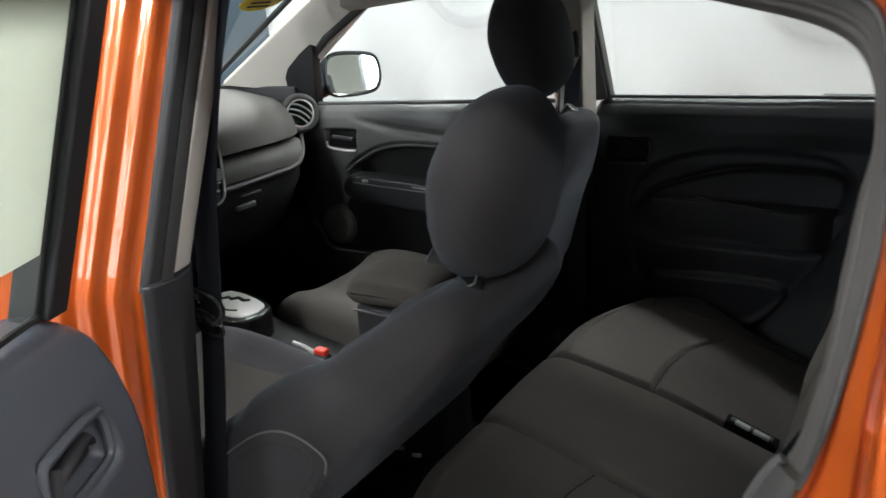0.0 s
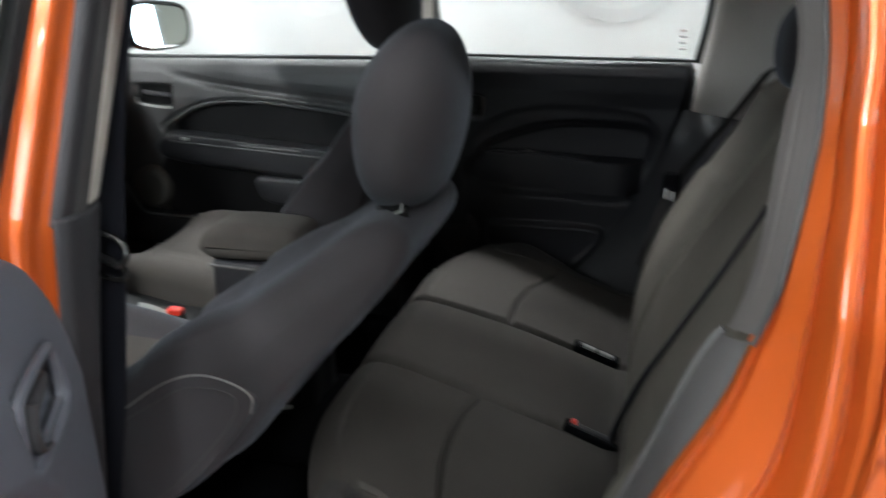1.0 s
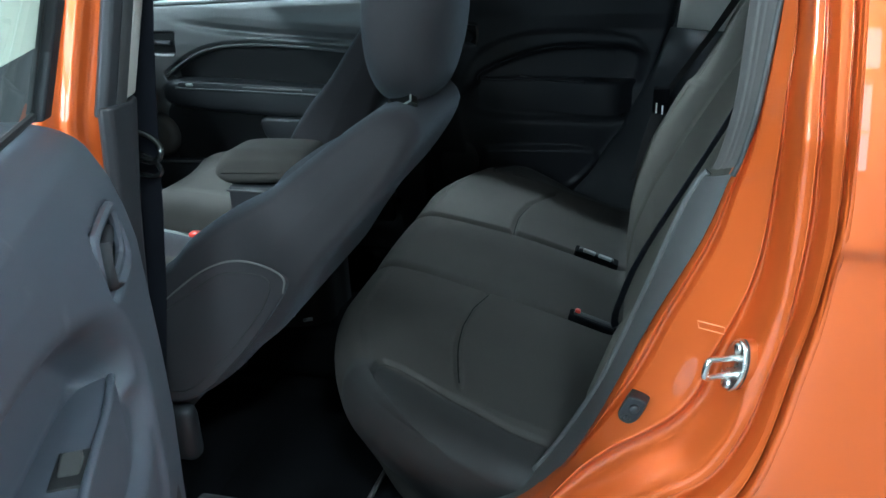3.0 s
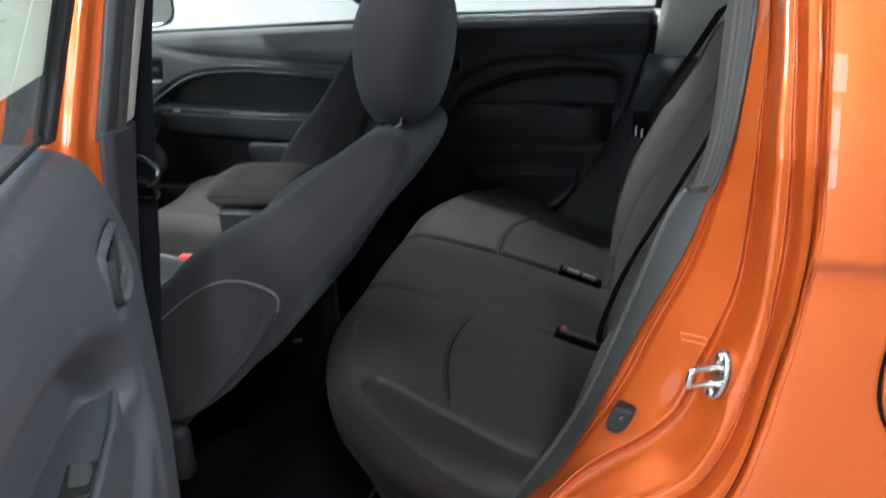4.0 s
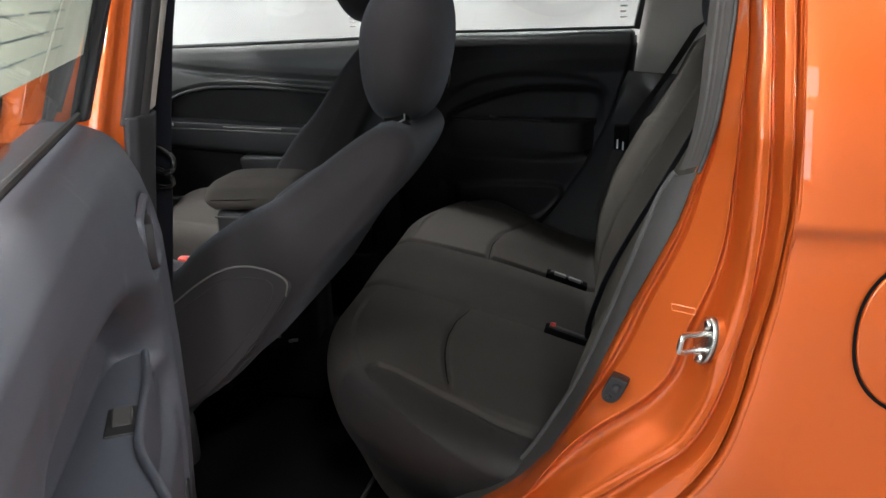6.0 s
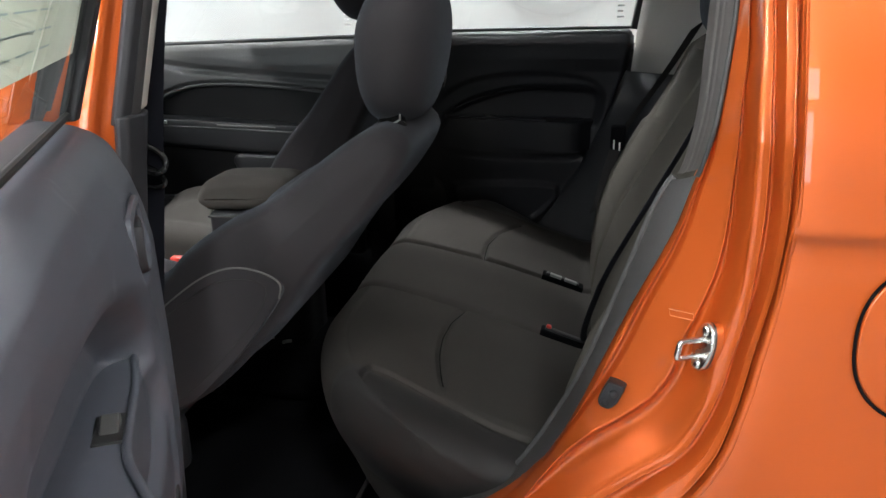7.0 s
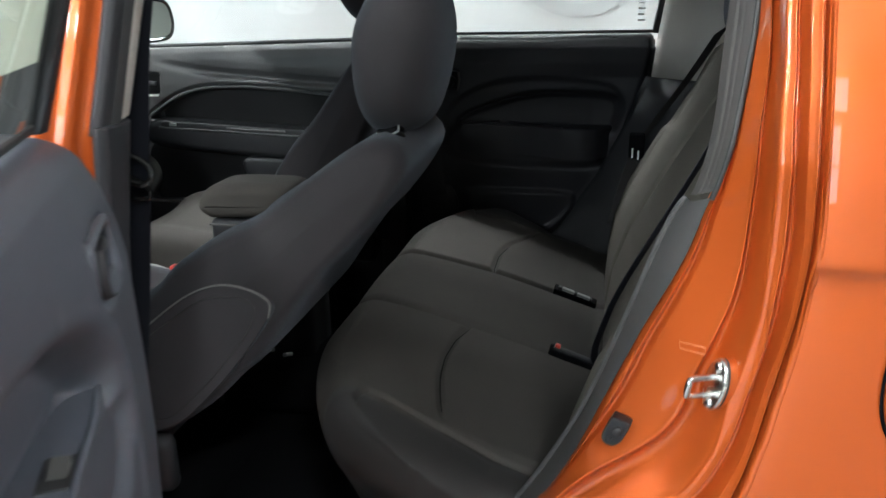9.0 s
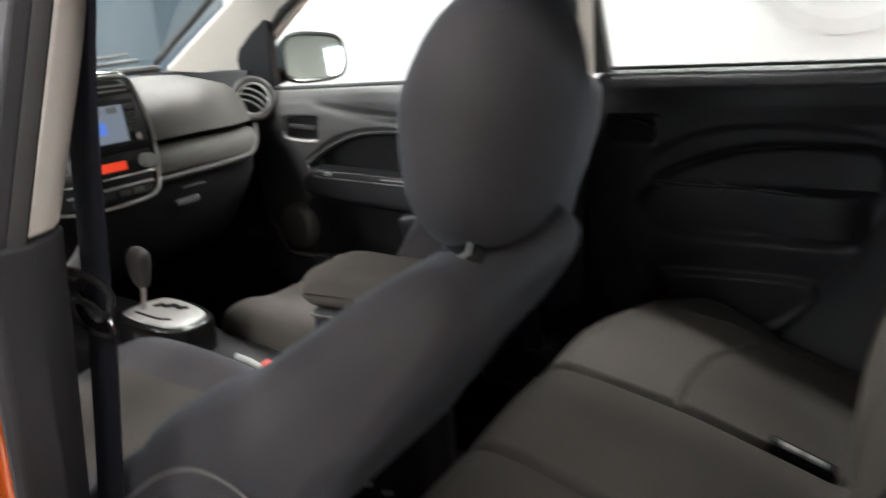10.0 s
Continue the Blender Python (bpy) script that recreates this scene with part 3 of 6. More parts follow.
part("sill", rbox(-2.0, 0.02, -0.785, -0.70, 0.16, 0.262, 0.015), ORANGE, car)
part("sill_trim", rbox(-0.80, -0.40, -0.70, -0.60, 0.20, 0.272, 0.012), TRIM_MID, car, "scuffed grey plastic sill trim")
part("tailgate", rbox(1.0, 1.05, -0.72, 0.72, 0.3, 0.94, 0.02), ORANGE, car)
for y in (-0.70, 0.61):
    part("rear_pillar", rbox(0.99, 1.04, y, y + 0.09, 0.935, 1.29, 0.012), ORANGE, car)
rear_glass = part("rear_window", rbox(1.01, 1.014, -0.615, 0.615, 0.935, 1.285, 0), GLASS, car, "clear tinted rear window", smooth=False)
rear_glass.visible_shadow = False
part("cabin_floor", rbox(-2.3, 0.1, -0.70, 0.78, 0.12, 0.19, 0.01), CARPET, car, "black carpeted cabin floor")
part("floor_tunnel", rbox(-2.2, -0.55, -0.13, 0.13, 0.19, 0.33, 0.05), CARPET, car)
part("boot_floor", rbox(0.1, 1.0, -0.7, 0.7, 0.2, 0.3, 0.01), CARPET, car)
part("bulkhead", rbox(-2.35, -2.28, -0.75, 0.78, 0.12, 1.0, 0.02), PLASTIC, car)
part("far_side", rbox(-2.3, 1.0, 0.86, 0.88, 0.2, 0.95, 0.01), ORANGE, car)
part("kick_panel", rbox(-2.30, -1.80, 0.705, 0.765, 0.15, 1.03, 0.006), PLASTIC, car, "black plastic kick panel")
part("far_sill", rbox(-2.3, 0.6, 0.70, 0.85, 0.12, 0.36, 0.02), PLASTIC, car, "black plastic sill cover")
part("far_inner_skin", rbox(-2.3, 0.4, 0.775, 0.785, 0.15, 0.97, 0), PLASTIC, car)
part("far_quarter", rbox(0.06, 1.0, 0.70, 0.80, 0.9, 1.33, 0.02), PLASTIC, car)
part("boot_side", rbox(0.12, 1.0, -0.70, -0.66, 0.3, 1.30, 0.01), PLASTIC, car)

# grey trim on the near edge of the opening: seal above, scuff plate below
def near_strip(rail_in, rail_out, lo, hi, y_in, y_out, bulge):
    a, b = spline(rail_in, 400), spline(rail_out, 400)
    rows = []
    m = 25
    for p, q in zip(a, b):
        zz = (p[1] + q[1]) / 2
        if lo <= zz <= hi:
            r = []
            for i in range(m):
                s = i / (m - 1)
                x, z = p * (1 - s) + q * s
                r.append((x, y_in * (1 - s) + y_out * s + tumble(z) - bulge(s), z))
            rows.append(r)
    bm = bmesh.new()
    lathe_rows(bm, rows)
    return bm


seal_bulge = lambda s: 0.007 * math.sin(math.pi * s) ** 0.6 + 0.0025 * math.exp(-((s - 0.22) / 0.05) ** 2) - 0.003 * math.exp(-((s - 0.36) / 0.035) ** 2) - 0.0015 * math.exp(-((s - 0.55) / 0.03) ** 2)
part("weather_seal", near_strip(R0, grow(R1, 0.002), 0.905, 1.5, -0.615, -0.674, seal_bulge), RUBBER, car, "brown grey rubber door seal round the opening", angle=60)
part("weather_seal_lip", tube([(x, -0.676 + tumble(z), z) for x, z in spline(grow(R1, 0.001), 300) if z > 0.905], 0.0035, 10), RUBBER_BLACK, car)
plate_bulge = lambda s: 0.006 * math.sin(math.pi * s)
part("scuff_trim", near_strip(R0, grow(R1, 0.001), 0.30, 0.902, -0.615, -0.670, plate_bulge), TRIM_MID, car, "grey grained plastic trim at the door opening", angle=60)
part("scuff_trim_lip", tube([(x, -0.615, z) for x, z in spline(R0, 300) if 0.36 < z < 0.90], 0.005, 8), TRIM_MID, car)
# inner wall behind the near trim
part("wheel_arch_trim", rbox(0.02, 0.5, -0.655, -0.60, 0.30, 0.82, 0.02), PLASTIC, car)
part("pillar_trim_upper", rbox(0.09, 0.5, -0.60, -0.575, 0.90, 1.30, 0.015), TRIM_GREY, car)

# near centre pillar: painted face, seal, grey trim above, black trim below
def pillar(sec_lo, z_lo, sec_hi, z_hi, n=8):
    """A post whose section (x, y) runs from sec_lo to sec_hi."""
    rows = []
    for i in range(n + 1):
        s = i / n
        rows.append([(a * (1 - s) + c * s, b * (1 - s) + d * s, z_lo * (1 - s) + z_hi * s) for (a, b), (c, d) in zip(sec_lo, sec_hi)])
    bm = bmesh.new()
    lathe_rows(bm, rows, closed_u=True, cap=True)
    return bm


LX, LY = 0.115, 0.300
up = lambda sec, dz: [(x + LX * dz, y + LY * dz) for x, y in sec]
sec = [(-0.90, -0.775), (-0.86, -0.785), (-0.835, -0.782), (-0.822, -0.765), (-0.80, -0.762), (-0.79, -0.745), (-0.772, -0.742), (-0.765, -0.722), (-0.752, -0.716), (-0.752, -0.690), (-0.90, -0.690)]
sec = [tuple(p) for p in spline(sec, 64, True)]
rows = []
for i in range(33):
    z = 0.26 + 1.13 * i / 32
    dx, dy = (LX * (z - 0.97), LY * (z - 0.97)) if z > 0.97 else (-0.158 * (0.97 - z) / 0.71, 0.0)
    rows.append([(x + dx * (1 if z > 0.97 else float(np.interp(x, [-0.9, -0.76], [1.0, 0.52]))), y + dy, z) for x, y in sec])
bm = bmesh.new()
lathe_rows(bm, rows, closed_u=True, cap=True)
part("centre_pillar", bm, ORANGE, car, "orange painted centre pillar", angle=60)
sec = [(-0.757, -0.716), (-0.748, -0.722), (-0.738, -0.716), (-0.735, -0.700), (-0.74, -0.690), (-0.76, -0.690)]
part("pillar_seal", pillar([(x - 0.003, y) for x, y in sec], 0.97, up(sec, 0.36), 1.36), TRIM_LOWER, car, bevel=0.003)
sec = [(-0.752, -0.700), (-0.741, -0.704), (-0.733, -0.695), (-0.731, -0.681), (-0.76, -0.675)]
part("pillar_seal_inner", pillar([(x - 0.003, y) for x, y in sec], 0.97, up(sec, 0.36), 1.36), RUBBER_BLACK, car, bevel=0.003)
sec = [(-0.742, -0.682), (-0.733, -0.680), (-0.738, -0.660), (-0.745, -0.643), (-0.765, -0.625), (-0.84, -0.620), (-0.84, -0.68)]
part("pillar_trim", pillar(sec, 0.985, up(sec, 0.36), 1.345), TRIM_GREY, car, "light grey plastic centre pillar trim", bevel=0.004)
sec = [(-0.742, -0.724), (-0.730, -0.716), (-0.728, -0.68), (-0.742, -0.645), (-0.765, -0.622), (-0.86, -0.615), (-0.86, -0.68), (-0.77, -0.70)]
low = [(-0.812, -0.726), (-0.800, -0.716), (-0.800, -0.68), (-0.862, -0.635), (-0.89, -0.612), (-1.01, -0.605), (-1.01, -0.68), (-0.85, -0.70)]
part("pillar_trim_lower", pillar(low, 0.35, sec, 0.982), TRIM_LOWER, car, "black plastic lower centre pillar trim", bevel=0.004)

# far side inner trim and pillars
rows = []
for z, x0, y0, x1, y1 in ((0.895, 0.003, 0.70, 0.16, 0.60), (1.0, 0.012, 0.705, 0.20, 0.585), (1.1, 0.024, 0.675, 0.24, 0.56), (1.2, 0.03, 0.645, 0.28, 0.53), (1.34, 0.03, 0.60, 0.32, 0.50)):
    rows.append([(x0 + (x1 - x0) * s, y0 + (y1 - y0) * s - 0.02 * math.sin(math.pi * s), z) for s in np.linspace(0, 1, 10)])
bm = bmesh.new()
lathe_rows(bm, rows)
part("rear_pillar_trim", bm, TRIM_GREY, car, "light grey plastic rear pillar trim", solid=0.004)
rows = []
for z, x0, y0, x1, y1 in ((0.2, -0.45, 0.735, 0.0, 0.62), (0.3, -0.36, 0.735, 0.0, 0.62), (0.42, -0.27, 0.735, 0.0, 0.62), (0.6, -0.15, 0.735, 0.08, 0.62), (0.78, -0.06, 0.73, 0.12, 0.61), (0.894, -0.012, 0.715, 0.16, 0.598)):
    rows.append([(x0 + (x1 - x0) * s, y0 + (y1 - y0) * s - 0.02 * math.sin(math.pi * s), z) for s in np.linspace(0, 1, 10)])
bm = bmesh.new()
lathe_rows(bm, rows)
part("rear_side_trim", bm, PLASTIC, car, "black plastic side trim beside the rear seat", solid=0.004)
sec = [(-0.80, 0.70), (-0.80, 0.655), (-0.76, 0.635), (-0.715, 0.645), (-0.70, 0.70)]
part("far_pillar_trim", pillar(sec, 0.90, [(x + 0.03, y - 0.10) for x, y in sec], 1.345), TRIM_GREY, car, "light grey plastic centre pillar trim", bevel=0.004)
part("far_pillar_trim_lower", pillar([(x, y + 0.0) for x, y in sec], 0.25, sec, 0.899), PLASTIC, car)

# a clear label on the jamb, seen as its pale outline
LC = Vector((0.014, -0.7015, 0.728))
lab = thing("jamb_label", "clear rectangular label outline on the orange jamb", "label", LC)
bm = tube([(-0.005, -0.7005, 0.738), (0.025, -0.7065, 0.735), (0.026, -0.7065, 0.726), (-0.003, -0.7005, 0.729)], 0.0007, 5, close=True)
bm.transform(lab.matrix_world.inverted())
part("label_edge", bm, ORANGE_PALE, lab)

# black piece added to darken the shaded corner below the rear cushion
part("rear_sill_shade", dome(spline([(-0.37, 0.20), (-0.355, 0.27), (-0.30, 0.335), (-0.22, 0.375), (-0.12, 0.385), (-0.08, 0.35), (-0.10, 0.20)], 50, True), lambda a, b, d: (a, -0.638 + d, b), 0.02, -0.006, 0.006, 3), CARPET, car, "black piece added for the shade beside the rear cushion")

# ---- seats ----
BACK = [(-0.803, 0.697), (-0.766, 0.734), (-0.689, 0.785), (-0.62, 0.82), (-0.57, 0.855), (-0.50, 0.906), (-0.465, 0.927), (-0.435, 0.934), (-0.412, 0.926), (-0.395, 0.902), (-0.403, 0.872), (-0.436, 0.822), (-0.478, 0.771), (-0.52, 0.728), (-0.568, 0.664), (-0.62, 0.59), (-0.672, 0.543), (-0.726, 0.489), (-0.792, 0.440), (-0.86, 0.41), (-0.93, 0.44), (-0.955, 0.52), (-0.93, 0.60), (-0.87, 0.65)]
BACK = BACK[::-1]
SHIELD = [(-0.83, 0.622), (-0.806, 0.64), (-0.742, 0.69), (-0.698, 0.715), (-0.657, 0.725), (-0.615, 0.719), (-0.587, 0.702), (-0.590, 0.676), (-0.64, 0.605), (-0.70, 0.535), (-0.77, 0.470), (-0.83, 0.455), (-0.87, 0.50), (-0.87, 0.57)]
HEAD = [(-0.505, 1.022), (-0.500, 1.088), (-0.473, 1.142), (-0.440, 1.175), (-0.403, 1.186), (-0.372, 1.166), (-0.354, 1.113), (-0.353, 1.058), (-0.366, 0.993), (-0.390, 0.94), (-0.435, 0.92), (-0.475, 0.928), (-0.497, 0.965)]
CUSH = [(-1.40, 0.40), (-1.435, 0.45), (-1.42, 0.515), (-1.34, 0.548), (-1.2, 0.545), (-1.05, 0.525), (-0.92, 0.50), (-0.84, 0.45), (-0.86, 0.36), (-0.95, 0.32), (-1.2, 0.31), (-1.36, 0.33)]


def turned(pts, pivot, deg, shift):
    c, s = math.cos(radians(deg)), math.sin(radians(deg))
    return [((x - pivot[0]) * c - (z - pivot[1]) * s + pivot[0] + shift[0], (x - pivot[0]) * s + (z - pivot[1]) * c + pivot[1] + shift[1]) for x, z in pts]


def superpillow(profile, yc, half, n=64, m=28, power=2.4):
    """A rounded pad: the outline shrinks towards both sides like a bulging cushion."""
    prof = spline(profile, n, True)
    c = prof.mean(0)
    rows = []
    for i in range(1, m):
        a = -math.pi / 2 + math.pi * i / m
        s = math.sin(a)
        k = (1 - abs(s) ** power) ** (1 / power)
        k = max(k, 0.05)
        rows.append([(c[0] + (x - c[0]) * k, yc + half * s, c[1] + (z - c[1]) * k) for x, z in prof])
    bm = bmesh.new()
    lathe_rows(bm, rows, closed_u=True, cap=True)
    return bm


def front_seat(yc, deg, shift, cush_shift, head_shift, side, label):
    piv = (-0.87, 0.5)
    T = lambda pts: turned(pts, piv, deg, shift)
    seat = thing("front_seat", label, "car seat", (-1.1 + cush_shift[0], yc, 0.19), "front seats")
    inv = seat.matrix_world.inverted()

    def add(name, bm, mat, lab="", parent=None, **k):
        bm.transform(inv)
        return part(name, bm, mat, parent or seat, lab, **k)

    back = T(BACK)
    bm = pillow(back, yc - 0.232, yc + 0.232, 0.055, n=90, across=22, spine=T([(-0.85, 0.53), (-0.52, 0.82)]), crown=0.014, draw=0.42)
    ax = np.array(T([(-0.90, 0.48), (-0.40, 0.96)]))
    d = (ax[1] - ax[0]) / np.linalg.norm(ax[1] - ax[0])
    nf = np.array([-d[1], d[0]])
    for v in bm.verts:
        q = np.array([v.co.x, v.co.z]) - ax[0]
        h, f = q @ d, q @ nf
        s = abs(v.co.y - yc) / 0.232
        k = min(1, max(0, f / 0.06)) * (1 - min(1, s / 0.75) ** 2) * min(1, max(0, (0.62 - h) / 0.2))
        v.co.x -= nf[0] * 0.03 * k
        v.co.z -= nf[1] * 0.03 * k
        narrow = 1 - 0.36 * min(1, max(0.0, (h - 0.42) / 0.26)) ** 1.5
        v.co.y = yc + (v.co.y - yc) * narrow
    b = add("backrest", bm, FABRIC, "charcoal fabric backrest", angle=70)
    # side panel with its pale piping
    out = side * 0.243
    sh = spline(T(SHIELD), 80, True)
    add("side_panel", dome(sh, lambda a, c, e: (a, yc + out + side * e, c), -0.02, 0.004, 0.004), FABRIC, "dark side panel with a stitched edge", b, angle=60)
    arc = spline(T(SHIELD[0:8]), 60)
    add("piping", tube([(a, yc + out + side * 0.0035, c) for a, c in arc], 0.0016, 6), PIPING, "thin grey piping", b)
    inner = spline(offset_poly(sh, 0.017)[::8], 60, True)
    add("stitching", tube([(a, yc + out + side * 0.0042, c) for a, c in inner], 0.0008, 5, close=True), RUBBER_BLACK, "", b)
    hp = [(x + head_shift[0], z + head_shift[1]) for x, z in T(HEAD)]
    h = add("headrest", superpillow(hp, yc, 0.135, power=2.3), FABRIC, "rounded charcoal fabric headrest", angle=80)
    low = hp[10]
    for dy in (-0.055, 0.055):
        base = T([(-0.455, 0.915)])[0]
        add("headrest_post", tube([(low[0], yc + dy, low[1] + 0.03), (base[0] - 0.01, yc + dy, base[1] - 0.03)], 0.006, 10), CHROME, "", h)
        g = T([(-0.446, 0.932)])[0]
        place = Matrix.Translation((g[0] + 0.008, yc + dy * 1.4, g[1] - 0.003)) @ Matrix.Rotation(radians(-(30 + deg)), 4, "Y") @ Matrix.Rotation(radians(34 if dy < 0 else -34), 4, "X")
        gb = rbox(-0.023, 0.023, -0.018, 0.018, -0.012, 0.009, 0.005)
        gb.transform(place)
        gd = add("headrest_guide", gb, GLOSS, "black plastic headrest guide", b)
        gr = tube([(-0.021, -0.0165, 0.0085), (0.0, -0.0175, 0.0095), (0.021, -0.0165, 0.0085), (0.0225, 0.0, 0.0085)], 0.0016, 6)
        gr.transform(place)
        add("guide_rim", gr, BUCKLE, "", gd)
    cu = [(x + cush_shift[0], z + cush_shift[1]) for x, z in CUSH]
    bm = pillow(cu, yc - 0.245, yc + 0.245, 0.05, n=80, across=22, spine=[(x + cush_shift[0], z + cush_shift[1]) for x, z in ((-1.36, 0.44), (-0.95, 0.42))])
    for v in bm.verts:
        s = abs(v.co.y - yc) / 0.245
        if v.co.z > 0.46 + cush_shift[1]:
            v.co.z -= 0.022 * (1 - min(1, s / 0.72) ** 3)
    # the passenger cushion takes the paler weave for the light falling on it
    c = add("cushion", bm, FABRIC if side < 0 else FABRIC_IN, "charcoal fabric seat cushion", angle=70)
    ins = pillow([(x * 1.0, z + 0.006) for x, z in [(-1.36 + cush_shift[0], 0.50 + cush_shift[1]), (-1.3 + cush_shift[0], 0.527 + cush_shift[1]), (-1.1 + cush_shift[0], 0.512 + cush_shift[1]), (-0.94 + cush_shift[0], 0.485 + cush_shift[1]), (-0.94 + cush_shift[0], 0.44 + cush_shift[1]), (-1.34 + cush_shift[0], 0.44 + cush_shift[1])]], yc - 0.16, yc + 0.16, 0.012, n=50, across=8)
    add("cushion_insert", ins, FABRIC_IN, "woven lighter seat insert", c, angle=70)
    add("recliner_cover", rbox(-1.12 + cush_shift[0], -0.80 + cush_shift[0] * 0.4, yc + side * 0.235 - 0.02, yc + side * 0.235 + 0.02, 0.33, 0.44, 0.018), PLASTIC, "black plastic recliner cover")
    for dy in (-0.2, 0.2):
        add("seat_rail", rbox(-1.36 + cush_shift[0], -0.88, yc + dy - 0.02, yc + dy + 0.02, 0.191, 0.225, 0.006), CARPET)
        add("seat_leg", rbox(-1.3 + cush_shift[0], -0.95, yc + dy - 0.012, yc + dy + 0.012, 0.23, 0.34, 0.004), PLASTIC)
    return seat


front_seat(-0.352, 0, (0, 0), (0.02, 0.03), (0, 0), -1, "reclined charcoal fabric driver seat with a rounded headrest")
front_seat(0.352, 20, (-0.055, -0.035), (0.005, 0.0), (-0.02, 0.06), 1, "charcoal fabric passenger seat set further forward")

# rear bench
bench = thing("rear_seat", "charcoal fabric rear bench seat with stitched cushions", "car seat", (-0.3, 0, 0.19))
binv = bench.matrix_world.inverted()


def badd(name, bm, mat, lab="", parent=None, **k):
    bm.transform(binv)
    return part(name, bm, mat, parent or bench, lab, **k)


CUSHION = [(-0.05, 0.39), (-0.12, 0.415), (-0.2, 0.440), (-0.33, 0.480), (-0.42, 0.502), (-0.51, 0.522), (-0.565, 0.528), (-0.605, 0.508), (-0.622, 0.46), (-0.612, 0.39), (-0.575, 0.30), (-0.53, 0.22), (-0.45, 0.195), (-0.2, 0.195), (-0.03, 0.20)]


def groove(d, w, depth):
    return depth * math.exp(-(d / w) ** 2)


def cross_seam(y):
    """Where the seam across each outer seat runs."""
    if y < 0:
        return float(np.interp(-y, [0.15, 0.19, 0.236, 0.313, 0.397, 0.478, 0.524], [-0.358, -0.367, -0.377, -0.381, -0.378, -0.369, -0.363]))
    return float(np.interp(y, [0.15, 0.184, 0.273, 0.368, 0.453, 0.52], [-0.360, -0.364, -0.366, -0.354, -0.325, -0.30]))


def seat_dips(x, y):
    """How far the stitched lines pull the cushion in."""
    s = abs(y)
    edge_s = float(np.interp(x, [-0.60, -0.54, -0.52, -0.49, -0.44, -0.38, -0.30, -0.15], [0.60, 0.535, 0.518, 0.520, 0.536, 0.552, 0.560, 0.57]))
    seam_s = 0.148 + 0.012 * math.sin((x + 0.6) * 5)
    d = groove(s - seam_s, 0.010, 0.020)
    if s > seam_s:
        xa = cross_seam(y)
        if s < edge_s:
            d = max(d, groove(x - xa, 0.007, 0.013 * min(1, max(0.0, (0.535 - s) / 0.06))))
        d -= 0.014 * math.exp(-((s - 0.32) / 0.15) ** 2 - ((x + 0.48) / 0.09) ** 2)
        d -= 0.012 * math.exp(-((s - 0.34) / 0.16) ** 2 - ((x + 0.24) / 0.08) ** 2)
        if x > -0.56:
            d = max(d, groove(s - edge_s, 0.005, 0.007))
            d += 0.004 * min(1, max(0, (s - edge_s) / 0.012)) * (1 - 0.7 * min(1, max(0, (s - edge_s - 0.012) / 0.05)))
    else:
        d -= 0.006 * (1 - (y / 0.15) ** 2)
    return d


prof = spline(CUSHION, 420, True)
rows = []
ys = np.concatenate([-0.655 + 0.045 * (1 - np.cos(np.linspace(0, math.pi / 2, 22))), np.linspace(-0.607, 0.607, 400), 0.655 - 0.045 * (1 - np.cos(np.linspace(math.pi / 2, 0, 22)))])
for y in ys:
    e = max(0.0, abs(y) - 0.605) / 0.05
    ins = 0.032 * (1 - math.sqrt(max(0, 1 - e * e))) + 0.02 * max(0.0, abs(y) - 0.54) / 0.115
    e2 = max(0.0, abs(y) - 0.53) / 0.125
    q = offset_poly(prof, ins)
    bend = 0.06 * (max(0.0, abs(y) - 0.30) / 0.2) ** 1.8 + 0.06 * (1 - math.sqrt(max(0, 1 - e2 * e2)))
    bend = min(bend, 0.22)
    r = []
    for (x, z), (x0, z0) in zip(q, prof):
        if z0 > 0.40:
            z -= seat_dips(x, y) * min(1, (z0 - 0.40) / 0.02)
        r.append((x + bend * min(1, max(0, (-x0 - 0.25) / 0.35)), y, z))
    rows.append(r)
bm = bmesh.new()
rows = spine_caps(rows, [(-0.22, 0.34), (-0.10, 0.32)], 0.003)


def tucked(p):
    """Draws the cushion's sides in towards the floor."""
    x, y, z = p
    u = min(1, max(0, (0.455 - z) / 0.22))
    return x, y * (1 - 0.13 * u * u * (3 - 2 * u) * min(1, max(0, (abs(y) - 0.40) / 0.2))), z


rows = [[tucked(p) for p in r] for r in rows]
lathe_rows(bm, rows, closed_u=True)
cushion = badd("seat_cushion", bm, FABRIC_IN, "dark fabric bench cushion with seams", angle=70)
cushion.data.materials.append(VINYL)
for p in cushion.data.polygons:
    q = p.center + Vector((-0.3, 0, 0.19))
    if abs(q.y) > 0.62 or (abs(q.y) > float(np.interp(q.x, [-0.60, -0.54, -0.52, -0.49, -0.44, -0.38, -0.30, -0.15], [0.60, 0.535, 0.518, 0.520, 0.536, 0.552, 0.560, 0.57])) + 0.003 and q.x > -0.56):
        p.material_index = 1

top_line = np.array(sorted((x, z) for x, z in prof if z > 0.385))


def seam_path(pts):
    """A stitched line that lies on the cushion, just above its groove."""
    out = []
    for x, y in spline(pts, 60):
        out.append((x + 0.06 * (max(0.0, abs(y) - 0.30) / 0.2) ** 1.8 * min(1, max(0, (-x - 0.25) / 0.35)), y, float(np.interp(x, top_line[:, 0], top_line[:, 1])) - seat_dips(x, y) + 0.0005))
    return out


